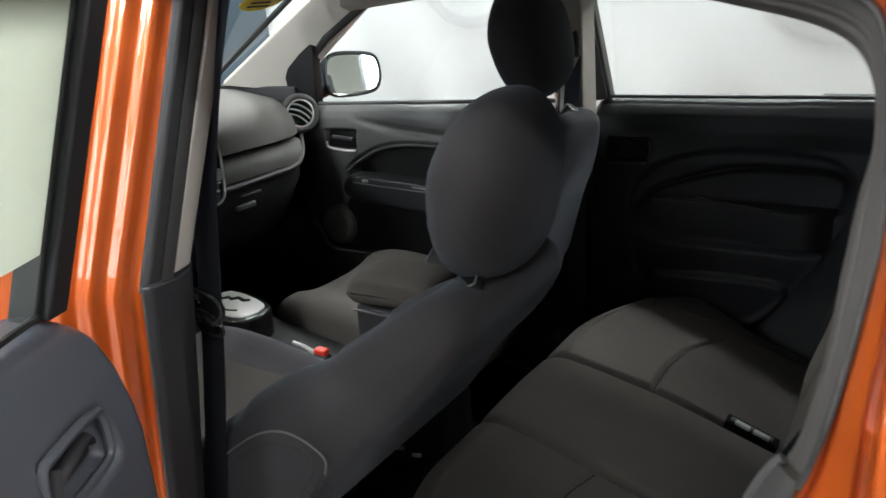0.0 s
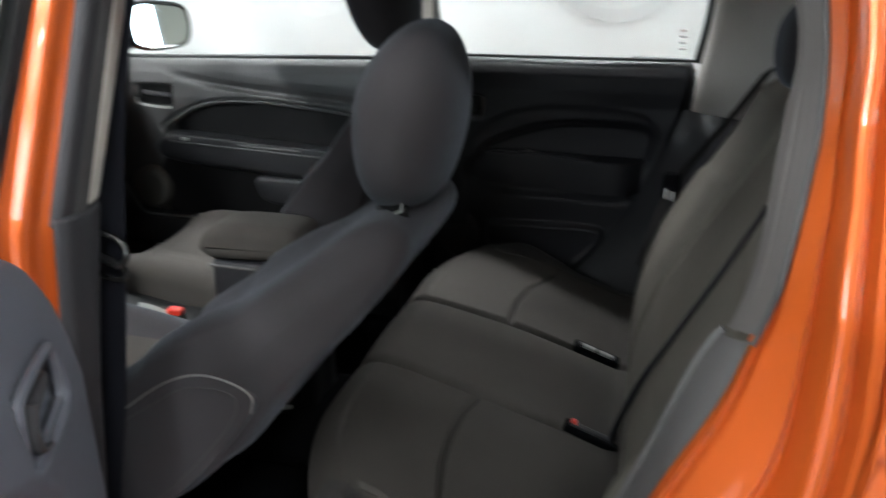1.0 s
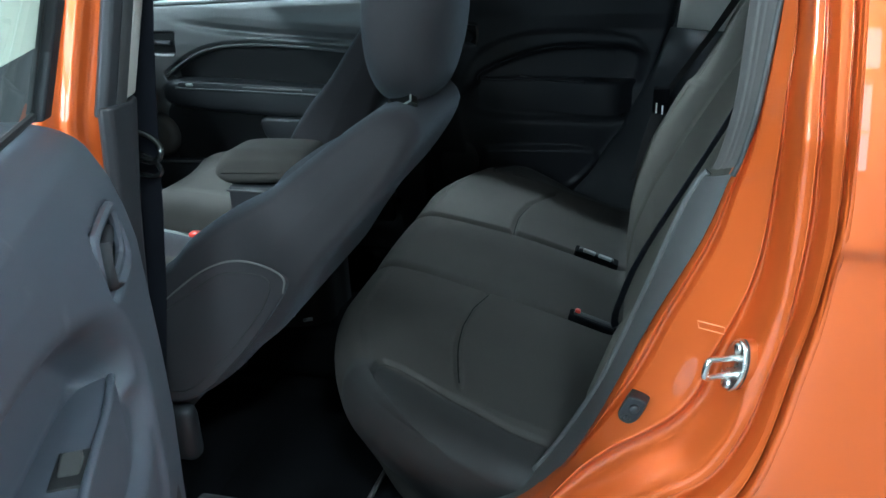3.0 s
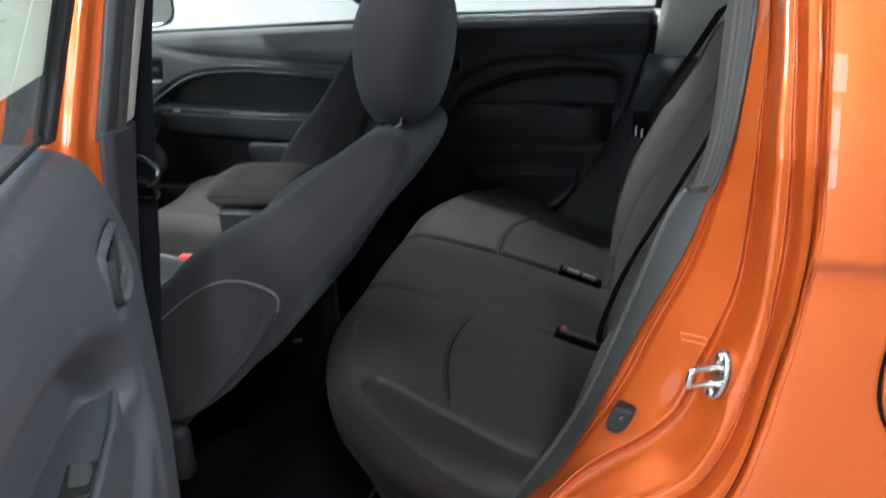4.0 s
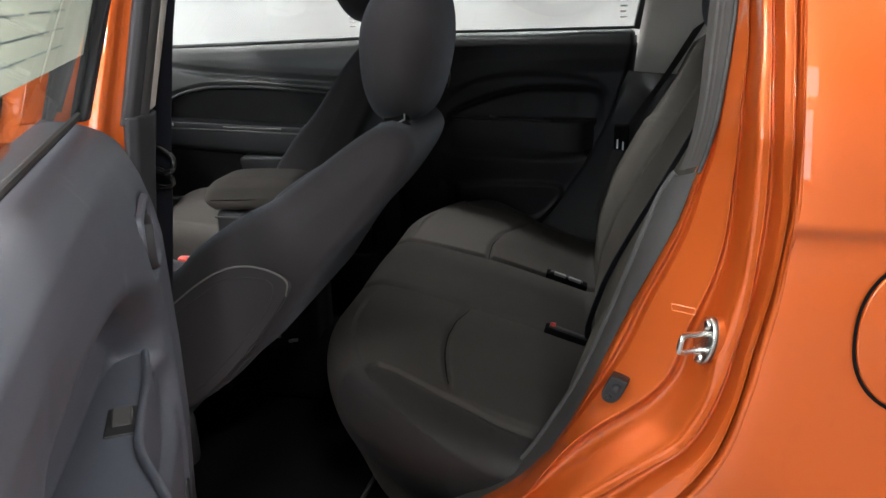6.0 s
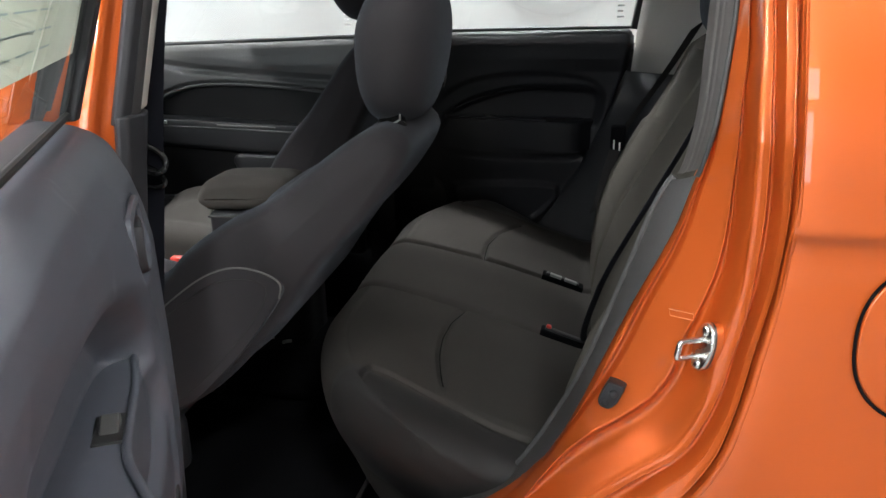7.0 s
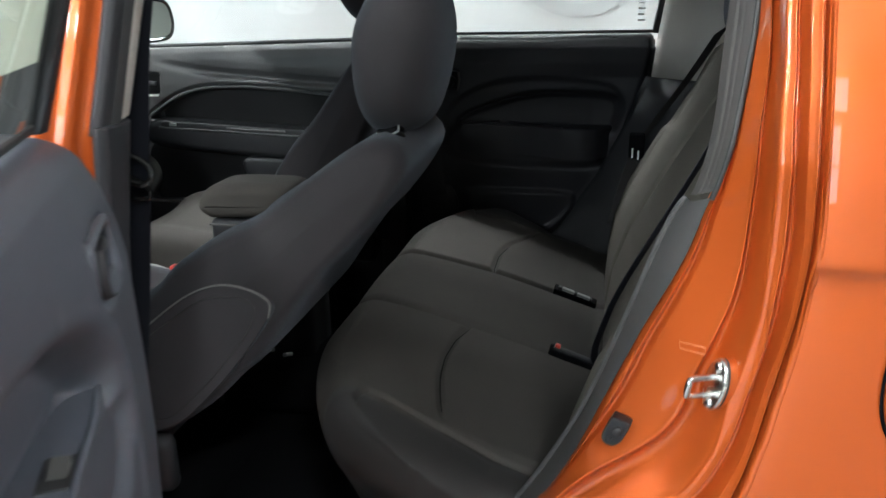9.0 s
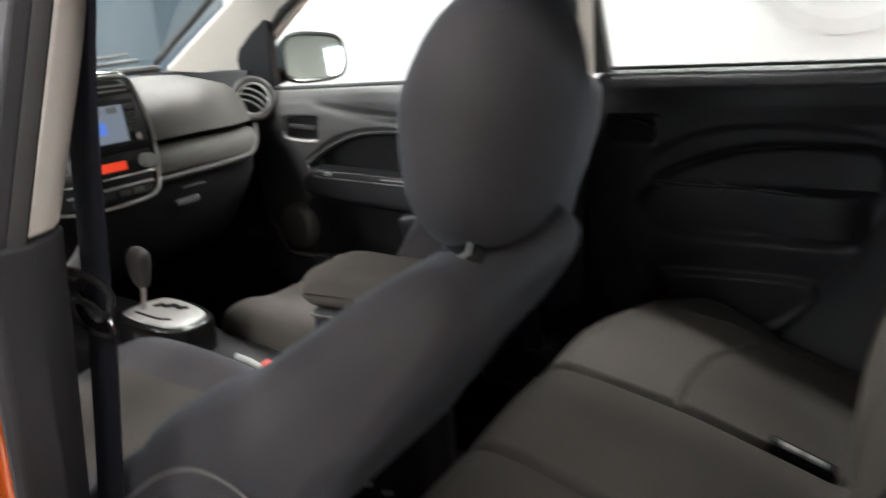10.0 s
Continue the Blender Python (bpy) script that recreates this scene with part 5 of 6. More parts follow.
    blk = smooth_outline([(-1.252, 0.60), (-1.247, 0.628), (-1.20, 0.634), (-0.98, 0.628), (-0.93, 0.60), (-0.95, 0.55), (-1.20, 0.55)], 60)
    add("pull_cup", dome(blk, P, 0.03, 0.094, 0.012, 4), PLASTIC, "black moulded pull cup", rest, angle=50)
    # near-black plate in place of the handle hollow's shade
    add("handle_shade_plate", slab([tuple(p) for p in offset_poly(hb, 0.004)], P, -0.01, 0.026), BLACK_SHADED, "black plate for the shade behind the handle", panel)
    add("inner_handle", tube([f(u, 0.031, 0.861 - 0.06 * (u + 1.61)) for u in np.linspace(-1.655, -1.565, 6)], 0.008, 10, flat=0.7), TRIM_LOWER, "", panel)
    add("handle_lip", tube([f(a, 0.037, b) for a, b in spline([(-1.679, 0.848), (-1.677, 0.832), (-1.66, 0.825), (-1.60, 0.820), (-1.556, 0.820)], 16)], 0.0042, 8), PLATE, "pale lower lip", panel)
    add("armrest_rim", tube([f(u, 0.0855, 0.724 - 0.036 * (u + 1.5)) for u in np.linspace(-1.54, -1.00, 12)], 0.0032, 8), PLASTIC_SOFT, "", rest)
    # the grille takes the paler dash grey as its painted highlight
    sp = [(-1.655 + 0.072 * math.cos(a), 0.555 + 0.072 * math.sin(a)) for a in np.linspace(0, 2 * math.pi, 48, endpoint=False)]
    add("speaker_grille", dome(sp, P, 0.02, 0.066, 0.026, 6), DASH_TOP, "round speaker grille, lightened for the light it catches", panel)
    pk = smooth_outline([(-1.735, 0.585), (-1.70, 0.53), (-1.675, 0.485), (-1.64, 0.475), (-1.5, 0.477), (-1.0, 0.49), (-0.86, 0.49), (-0.86, 0.40), (-1.4, 0.38), (-1.72, 0.38), (-1.76, 0.48)], 90)
    mp = add("map_pocket", dome(pk, P, 0.02, 0.085, 0.012, 5), PLASTIC, "black map pocket", panel)
    add("pocket_lip", tube([f(a, 0.082, b) for a, b in spline([(-1.735, 0.585), (-1.70, 0.53), (-1.675, 0.487), (-1.64, 0.477), (-1.5, 0.479), (-1.2, 0.485)], 40)], 0.005, 8), PLASTIC_SOFT, "", mp)
    add("belt_moulding", tube([f(u, -0.004, 0.965 + 0.0295 * (u + 1.85)) for u in np.linspace(-1.80, -0.78, 10)], 0.008, 8), RUBBER_BLACK)
    tl = lambda z: 0.32 * max(0, z - 0.97)
    outline = [(-1.80, 0.967), (-1.80, 1.06), (-1.62, 1.19), (-1.42, 1.29), (-1.25, 1.325), (-0.79, 1.345), (-0.80, 0.997)]
    bm = bmesh.new()
    bm.faces.new([bm.verts.new(f(a, -0.02 + tl(b), b)) for a, b in outline])
    bmesh.ops.triangulate(bm, faces=bm.faces)
    g = add("window_glass", bm, GLASS, "clear tinted door glass", smooth=False)
    g.visible_shadow = False
    for k in range(4):
        add("glazing_mark", slab([(-0.875, 1.03 + 0.016 * k), (-0.855 - 0.004 * (k % 2), 1.03 + 0.016 * k), (-0.855 - 0.004 * (k % 2), 1.035 + 0.016 * k), (-0.875, 1.035 + 0.016 * k)], lambda a, b, d: f(a, -0.0195 + tl(b) + d, b), 0.0, 0.001), PAPER, "", g)
    for pts, r in ((outline[1:5], 0.013), (outline[4:6], 0.013), (outline[5:], 0.02)):
        add("window_gasket", tube([f(a, -0.02 + tl(b), b) for a, b in pts], r, 8), RUBBER_BLACK)
    # mirror sail and mirror
    add("mirror_sail", slab([(-1.85, 0.967), (-1.84, 1.06), (-1.815, 1.092), (-1.745, 1.138), (-1.682, 1.172), (-1.668, 1.165), (-1.733, 0.968)], lambda a, b, d: f(a, d + tl(b), b), -0.03, 0.006), PLASTIC, "black mirror sail panel", bevel=0.004)
    mir = smooth_outline([(-0.125, -0.04), (-0.12, 0.045), (-0.08, 0.078), (0.03, 0.075), (0.105, 0.06), (0.125, 0.02), (0.12, -0.035), (0.085, -0.068), (-0.02, -0.075), (-0.10, -0.068)], 60)
    face = Vector((0.90, -0.42, 0.13)).normalized()
    rt = Vector((0, 0, 1)).cross(face).normalized()
    upv = face.cross(rt)
    C = Vector((-1.700, 0.905, 1.050))
    M = lambda a, b, d: C + rt * a * 0.84 + upv * b * 0.95 + face * d
    h = add("mirror_housing", dome(mir, M, 0.0, -0.09, 0.05, 6), GLOSS, "black door mirror housing", angle=60)
    add("mirror_rim", tube([M(a, b, 0.0) for a, b in mir], 0.007, 8, close=True), GLOSS, "", h)
    add("mirror_glass", slab(offset_poly(mir, 0.008), M, -0.004, 0.003), MIRROR, "mirror glass", h, smooth=False)
    add("mirror_arm", tube([(-1.79, 0.77, 0.995), (-1.78, 0.82, 1.0), (-1.765, 0.88, 1.02)], 0.026, 10), PLASTIC, "", h)


front_far_door()

# ---- dashboard, console, windscreen ----
dash = thing("dashboard", "dark grey moulded dashboard with round vent and centre screen", "dashboard", (-1.9, 0.2, 0.6))
dinv = dash.matrix_world.inverted()


def dadd(nm, bm, mat, lab="", parent=None, **k):
    bm.transform(dinv)
    return part(nm, bm, mat, parent or dash, lab, **k)


def dash_rows(profile, ys, bow):
    rows = []
    for y in ys:
        s = abs(y) / 0.70
        end = 0.15 * max(0.0, (y - 0.42) / 0.28) ** 2
        rows.append([(x - (bow * s ** 3 + end) * w, y, z - 0.02 * s ** 4 * w) for x, z, w in profile])
    return rows


top_prof = [(-2.26, 1.01, 0.3), (-2.15, 1.028, 0.4), (-1.95, 1.035, 0.7), (-1.80, 1.028, 1), (-1.70, 1.012, 1), (-1.655, 0.99, 1), (-1.63, 0.96, 1), (-1.615, 0.925, 1), (-1.612, 0.908, 1), (-1.64, 0.90, 1), (-1.70, 0.895, 1), (-2.2, 0.85, 0.5)]
bm = bmesh.new()
lathe_rows(bm, dash_rows(top_prof, np.linspace(-0.68, 0.70, 40), 0.06), closed_u=True, cap=True)
upper = dadd("upper_pad", bm, DASH_TOP, "grey grained upper dashboard pad", angle=60)
mid_prof = [(-1.70, 0.893, 1), (-1.64, 0.888, 1), (-1.605, 0.880, 1), (-1.595, 0.850, 1), (-1.60, 0.828, 1), (-1.64, 0.818, 1), (-1.72, 0.82, 1)]
bm = bmesh.new()
lathe_rows(bm, dash_rows(mid_prof, np.linspace(0.15, 0.66, 28), 0.06), closed_u=True, cap=True)
dadd("tray_lid", bm, DASH_TOP, "grey tray lid", angle=60)
bm = tube([(-1.597 - 0.06 * (y / 0.7) ** 3 - 0.15 * max(0.0, (y - 0.42) / 0.28) ** 2, y, 0.816 + 0.085 * max(0, (y - 0.45) / 0.22) ** 2.5) for y in np.linspace(0.14, 0.672, 44)], 0.008, 8)
dadd("trim_strip", bm, TRIM_MID, "thin grey trim strip")
low_prof = [(-1.66, 0.82, 1), (-1.62, 0.81, 1), (-1.625, 0.76, 1), (-1.66, 0.70, 1), (-1.72, 0.62, 1), (-1.80, 0.54, 1), (-2.0, 0.50, 1), (-2.1, 0.8, 1)]
bm = bmesh.new()
lathe_rows(bm, dash_rows(low_prof, np.linspace(-0.66, 0.66, 30), 0.06), closed_u=True, cap=True)
lower = dadd("glove_box", bm, PLASTIC, "black glove box and lower dashboard", angle=60)
dadd("glove_box_latch", rbox(-1.655, -1.63, 0.225, 0.305, 0.728, 0.748, 0.006), PLASTIC_SOFT, "", lower)
dadd("glove_box_lip", rbox(-1.64, -1.618, 0.24, 0.32, 0.772, 0.778, 0.002), PLASTIC_SOFT, "", lower)
# round air vent at the end
VC, VN = Vector((-1.738, 0.652, 0.950)), Vector((0.86, -0.50, 0.12)).normalized()
dadd("vent_bezel", ring(VC, VN, 0.057, 0.010), TRIM_MID, "ring shaped vent bezel", upper)
dadd("vent_ring", ring(VC + VN * 0.004, VN, 0.045, 0.0035), SILVER, "silver vent ring", upper)
dadd("vent_core", disc(VC - VN * 0.02, VN, 0.05, 0.03), GLOSS, "", upper)
vq = VN.to_track_quat("Z", "Y").to_matrix()
for k in (-1, 0, 1):
    arc = [VC + VN * 0.003 + vq @ Matrix.Rotation(radians(-32), 3, "Z") @ Vector((0.042 * math.sin(a), 0.018 * k + 0.012 * math.cos(a * 1.2) - 0.006, 0)) for a in np.linspace(-1.15, 1.15, 14)]
    dadd("vent_slat", tube(arc, 0.0030, 6), SILVER, "", upper)
# centre stack
stack = dadd("centre_panel", dome(smooth_outline([(-0.15, 0.80), (-0.158, 0.95), (-0.13, 1.055), (-0.09, 1.078), (0.09, 1.078), (0.13, 1.055), (0.158, 0.95), (0.155, 0.86), (0.135, 0.79), (0.05, 0.775), (-0.05, 0.775), (-0.135, 0.79)], 90), lambda a, b, d: (-1.62 + d - 0.10 * (b - 0.93), a, b), -0.08, 0.035, 0.018, 5), GLOSS, "gloss black centre stack", angle=50)
S = lambda a, b, d: (-1.585 + d - 0.10 * (b - 0.93), a, b)
rim = smooth_outline([(-0.145, 0.81), (-0.15, 0.95), (-0.125, 1.047), (-0.085, 1.066), (0.085, 1.066), (0.125, 1.047), (0.15, 0.95), (0.147, 0.86), (0.128, 0.80), (0.05, 0.787), (-0.05, 0.787), (-0.128, 0.80)], 90)
dadd("stack_rim", tube([S(a, b, 0.001) for a, b in rim], 0.004, 8, close=True), SILVER, "silver rim", stack)
unit = dadd("head_unit", slab([(-0.105, 0.915), (-0.105, 1.015), (0.12, 1.015), (0.12, 0.915)], S, -0.01, 0.006), GLOSS, "gloss black head unit", stack, bevel=0.004)
dadd("screen", slab([(-0.095, 0.925), (-0.095, 1.006), (0.082, 1.006), (0.082, 0.925)], S, 0.004, 0.0075), SCREEN_DIM, "lit touch screen", unit, smooth=False)
dadd("screen_tile", slab([(-0.09, 0.945), (-0.09, 0.972), (0.03, 0.972), (0.03, 0.945)], S, 0.006, 0.0082), SCREEN, "blue lit tile", unit, smooth=False)
for k in range(4):
    dadd("screen_tile", slab([(-0.08 + 0.04 * k, 0.988), (-0.08 + 0.04 * k, 1.002), (-0.055 + 0.04 * k, 1.002), (-0.055 + 0.04 * k, 0.988)], S, 0.006, 0.0082), SILVER, "", unit, smooth=False)
for k in range(4):
    dadd("button", slab([(0.090, 0.945 + 0.016 * k), (0.090, 0.957 + 0.016 * k), (0.112, 0.957 + 0.016 * k), (0.112, 0.945 + 0.016 * k)], S, 0.004, 0.009), PLASTIC_SOFT, "", unit, bevel=0.002)
kn = disc(S(0.102, 0.932, 0.010), (1, 0, 0.1), 0.008, 0.014, 20)
dadd("knob", kn, CHROME, "small chrome knob", unit)
for sgn in (-1, 1):
    dadd("stack_vent", dome(smooth_outline([(sgn * 0.01, 1.028), (sgn * 0.01, 1.058), (sgn * 0.08, 1.058), (sgn * 0.115, 1.04), (sgn * 0.118, 1.028)], 40), S, -0.01, 0.003, 0.003, 2), RUBBER_BLACK, "dark air vent", stack)
    for k in range(2):
        dadd("vent_slat", tube([S(sgn * 0.012, 1.036 + 0.011 * k, 0.004), S(sgn * 0.105, 1.036 + 0.011 * k, 0.004)], 0.0022, 6), SILVER, "", stack)
clim = dadd("climate_panel", slab([(-0.12, 0.80), (-0.13, 0.90), (0.135, 0.90), (0.12, 0.80)], S, -0.01, 0.004), PLASTIC, "black climate control panel", stack, bevel=0.004)
dadd("climate_display", slab([(-0.075, 0.864), (-0.075, 0.883), (0.06, 0.883), (0.06, 0.864)], S, 0.002, 0.0055), RED_LCD, "red lit display", clim, smooth=False)
dadd("climate_trim", tube([S(-0.10, 0.850, 0.005), S(0.13, 0.850, 0.005)], 0.003, 6), CHROME, "", clim)
dadd("climate_trim", tube([S(-0.10, 0.828, 0.005), S(0.12, 0.828, 0.005)], 0.003, 6), SILVER, "", clim)
dadd("knob", disc(S(0.112, 0.875, 0.012), (1, 0, 0.1), 0.017, 0.024, 28), SILVER, "round silver knob", clim)
for k in range(5):
    dadd("button", slab([(-0.09 + 0.038 * k, 0.806), (-0.09 + 0.038 * k, 0.820), (-0.06 + 0.038 * k, 0.820), (-0.06 + 0.038 * k, 0.806)], S, 0.002, 0.0065), PLASTIC_SOFT, "", clim, bevel=0.002)
# steering wheel behind the pillar
wheel = thing("steering_wheel", "dark grey steering wheel behind the dashboard edge", "steering wheel", (-1.40, -0.352, 0.90))
winv = wheel.matrix_world.inverted()
WN = Vector((0.90, 0, 0.42)).normalized()
for nm, bm in (("rim", ring((-1.40, -0.352, 0.90), WN, 0.180, 0.015)), ("hub", disc((-1.42, -0.352, 0.89), WN, 0.07, 0.05)), ("spoke", tube([(-1.41, -0.52, 0.90), (-1.42, -0.352, 0.885), (-1.41, -0.18, 0.90)], 0.014, 8)), ("column", tube([(-1.43, -0.352, 0.885), (-1.75, -0.352, 0.75)], 0.04, 14))):
    bm.transform(winv)
    part(nm, bm, PLASTIC_SOFT, wheel)

# console with selector
con = thing("centre_console", "black centre console with silver selector plate", "console", (-1.4, 0, 0.33))
cinv = con.matrix_world.inverted()


def cadd(nm, bm, mat, lab="", parent=None, **k):
    bm.transform(cinv)
    return part(nm, bm, mat, parent or con, lab, **k)


# the body's colour holds the shade between the front seats
cadd("body", dome(smooth_outline([(-1.90, -0.12), (-1.90, 0.12), (-1.6, 0.125), (-1.2, 0.115), (-0.80, 0.095), (-0.76, 0.0), (-0.80, -0.095), (-1.2, -0.115), (-1.6, -0.125)], 80), lambda a, b, d: (a, b, d + (0.05 if a < -1.56 else 0.05 * max(0, (-1.26 - a) / 0.30))), 0.20, 0.455, 0.02, 4), BLACK_SHADED, "black console body, darkened for shade between the seats", angle=50)
sel = [(-1.515, -0.05), (-1.505, 0.05), (-1.46, 0.078), (-1.37, 0.072), (-1.32, 0.042), (-1.315, -0.034), (-1.36, -0.070), (-1.46, -0.076)]
sel = smooth_outline(sel, 60) + np.array((-0.021, -0.010))
tiltz = lambda a: 0.552 - 0.09 * (a + 1.441)
base = cadd("selector_bezel", dome(sel, lambda a, b, d: (a, b, tiltz(a) + d), -0.07, 0.008, 0.008, 4), GLOSS, "gloss black selector bezel", angle=50)
cadd("selector_plate", dome(offset_poly(sel, 0.016), lambda a, b, d: (a, b, tiltz(a) + d), 0.0, 0.0115, 0.003, 3), PLATE, "satin silver selector plate", base, angle=50)
gate = [(-1.491, -0.046), (-1.451, -0.046), (-1.416, -0.044), (-1.396, -0.032)]
cadd("selector_gate", tube([(a, b, tiltz(a) + 0.0112) for a, b in gate], 0.0034, 8), RUBBER_BLACK, "black gate slot", base)
cadd("selector_gate", tube([(a, b, tiltz(a) + 0.0112) for a, b in ((-1.483, -0.004), (-1.473, 0.012), (-1.458, 0.008), (-1.448, 0.024), (-1.423, 0.020), (-1.413, 0.032))], [0.0046, 0.0058, 0.0062, 0.0064, 0.006, 0.0046], 8), RUBBER_BLACK, "stepped gate slot", base)
cadd("lever", tube([(-1.492, -0.026, 0.558), (-1.492, -0.017, 0.60), (-1.495, -0.012, 0.64)], 0.006, 10), SILVER, "satin silver lever", base)
kp = [(-1.495 + dx, dz) for dx, dz in ((-0.022, 0.635), (-0.030, 0.665), (-0.030, 0.690), (-0.016, 0.706), (0.006, 0.708), (0.024, 0.697), (0.026, 0.675), (0.016, 0.64), (0.008, 0.615), (-0.010, 0.615))]
cadd("knob", superpillow(kp, -0.012, 0.022, n=40, m=16), PLASTIC_SOFT, "dark grey selector knob", base, angle=80)

# armrest box between the seats
arm = thing("armrest_box", "fabric topped armrest box between the front seats", "armrest", (-0.95, 0.04, 0.48))
ainv = arm.matrix_world.inverted()
bm = pillow([(-1.035, 0.668), (-1.02, 0.70), (-0.98, 0.722), (-0.88, 0.727), (-0.80, 0.72), (-0.79, 0.67), (-0.80, 0.652), (-0.98, 0.640), (-1.02, 0.648)], -0.030, 0.105, 0.03, n=60, across=8)
bm.transform(ainv)
part("lid", bm, FABRIC_IN, arm, "padded fabric lid", angle=70)
bm = rbox(-1.005, -0.80, -0.022, 0.097, 0.478, 0.640, 0.012)
bm.transform(ainv)
part("box", bm, PLASTIC, arm, "black plastic box")
bm = tube([(-1.005, -0.023, 0.628), (-0.81, -0.023, 0.628)], 0.003, 6)
bm.transform(ainv)
part("seam", bm, TRIM_MID, arm)

# screen pillars, windscreen, sticker, wiper
for sgn in (-1, 1):
    rows = []
    for s in np.linspace(0, 1, 8):
        x, z = -2.16 + 0.62 * s, 1.045 + 0.325 * s
        y = 0.745 - 0.075 * s
        w = 0.32 - 0.12 * s
        rows.append([(x, sgn * (y - 0.03), z), (x + 0.02, sgn * (y - 0.055), z - 0.012), (x + w * 0.5, sgn * (y - 0.045), z - 0.02), (x + w, sgn * (y - 0.01), z - 0.025), (x + w, sgn * (y + 0.02), z - 0.025), (x, sgn * (y + 0.02), z + 0.01)])
    bm = bmesh.new()
    lathe_rows(bm, rows, closed_u=True, cap=True)
    part("screen_pillar_trim", bm, TRIM_GREY, car, "pale grey plastic windscreen pillar trim", bevel=0.004)
W = lambda x: 1.04 + 0.53 * (x + 2.17)
bm = bmesh.new()
lathe_rows(bm, [[(x + 0.05 * (1 - (y / 0.66) ** 2) * -1, y, W(x) + 0.012) for y in np.linspace(-0.68, 0.68, 13)] for x in np.linspace(-2.17, -1.50, 6)])
ws = part("windscreen", bm, GLASS, car, "clear raked windscreen")
ws.visible_shadow = False
part("windscreen_seal", tube([(-2.165 - 0.05 * (1 - (y / 0.66) ** 2), y, 1.043) for y in np.linspace(-0.68, 0.68, 13)], 0.012, 8), RUBBER_BLACK, car)
part("windscreen_seal", tube([(x, 0.672 - 0.10 * (x + 2.16) / 0.62 * 0.9, W(x) + 0.016) for x in np.linspace(-2.16, -1.52, 6)], 0.010, 8), RUBBER_BLACK, car)
part("windscreen_header", rbox(-1.56, -1.42, -0.62, 0.62, 1.345, 1.40, 0.012), HEADLINER, car)

half = [(0.70, 0.22), (0.755, 0.32), (0.765, 0.5), (0.765, 0.68), (0.755, 0.80), (0.725, 0.88), (0.66, 0.925), (0.45, 0.955), (0.22, 0.965), (0.0, 0.968)]
ringed = [(-a, b) for a, b in half] + half[-2::-1]
rows = []
for x, w, top in ((-2.30, 1.0, 1.0), (-2.5, 1.0, 0.985), (-2.75, 0.985, 0.955), (-2.95, 0.95, 0.91), (-3.10, 0.89, 0.84), (-3.19, 0.80, 0.74), (-3.235, 0.66, 0.62)):
    rows.append([(x, y * w, 0.22 + (z - 0.22) * (0.22 + 0.78 * top if top < 0.8 else top) + (1 - top) * 0.05) for y, z in ringed])
bm = bmesh.new()
lathe_rows(bm, rows, closed_u=True, cap=True)
part("front_body", bm, ORANGE, car, "orange front wings and bonnet", angle=50)
for sgn in (-1, 1):
    rows = [[(x, sgn * (abs(skin_y(z)) + 0.004 - 0.012 * (-1.95 - x) / 0.37), z) for x in np.linspace(-1.955, -2.32, 6)] for z in np.linspace(0.26, 0.95, 14)]
    bm = bmesh.new()
    lathe_rows(bm, rows)
    part("front_wing", bm, ORANGE, car, "orange front wing", solid=0.006)
part("scuttle", rbox(-2.36, -2.24, -0.72, 0.72, 0.92, 1.0, 0.02), PLASTIC, car, "black plastic scuttle")
part("wiper", join(tube([(-2.28, -0.1, 1.03), (-2.22, 0.25, 1.055), (-2.16, 0.60, 1.075)], 0.007, 8), tube([(-2.27, -0.25, 1.045), (-2.14, 0.55, 1.095)], 0.005, 6)), PLASTIC_SOFT, car, "dark wiper blade")
sticker = thing("windscreen_sticker", "round yellow sticker with dark bars on the windscreen", "sticker", (-1.62, 0.45, 1.33))
sinv = sticker.matrix_world.inverted()
bm = slab([(0.085 * math.cos(a), 0.055 * math.sin(a)) for a in np.linspace(0, 2 * math.pi, 40, endpoint=False)], lambda a, b, d: (-1.625 + b * 0.88 - 0.02, 0.455 + a, W(-1.645 + b * 0.88) - 0.004 + d), 0, 0.001)
bm.transform(sinv)
part("disc", bm, YELLOW, sticker, smooth=False)
for k in range(3):
    bm = slab([(-0.045, -0.03 + 0.022 * k), (-0.045, -0.022 + 0.022 * k), (0.045 - 0.01 * k, -0.022 + 0.022 * k), (0.045 - 0.01 * k, -0.03 + 0.022 * k)], lambda a, b, d: (-1.645 + b * 0.88, 0.455 + a, W(-1.645 + b * 0.88) - 0.006 + d), 0, 0.001)
    bm.transform(sinv)
    part("print_bar", bm, INK, sticker, smooth=False)

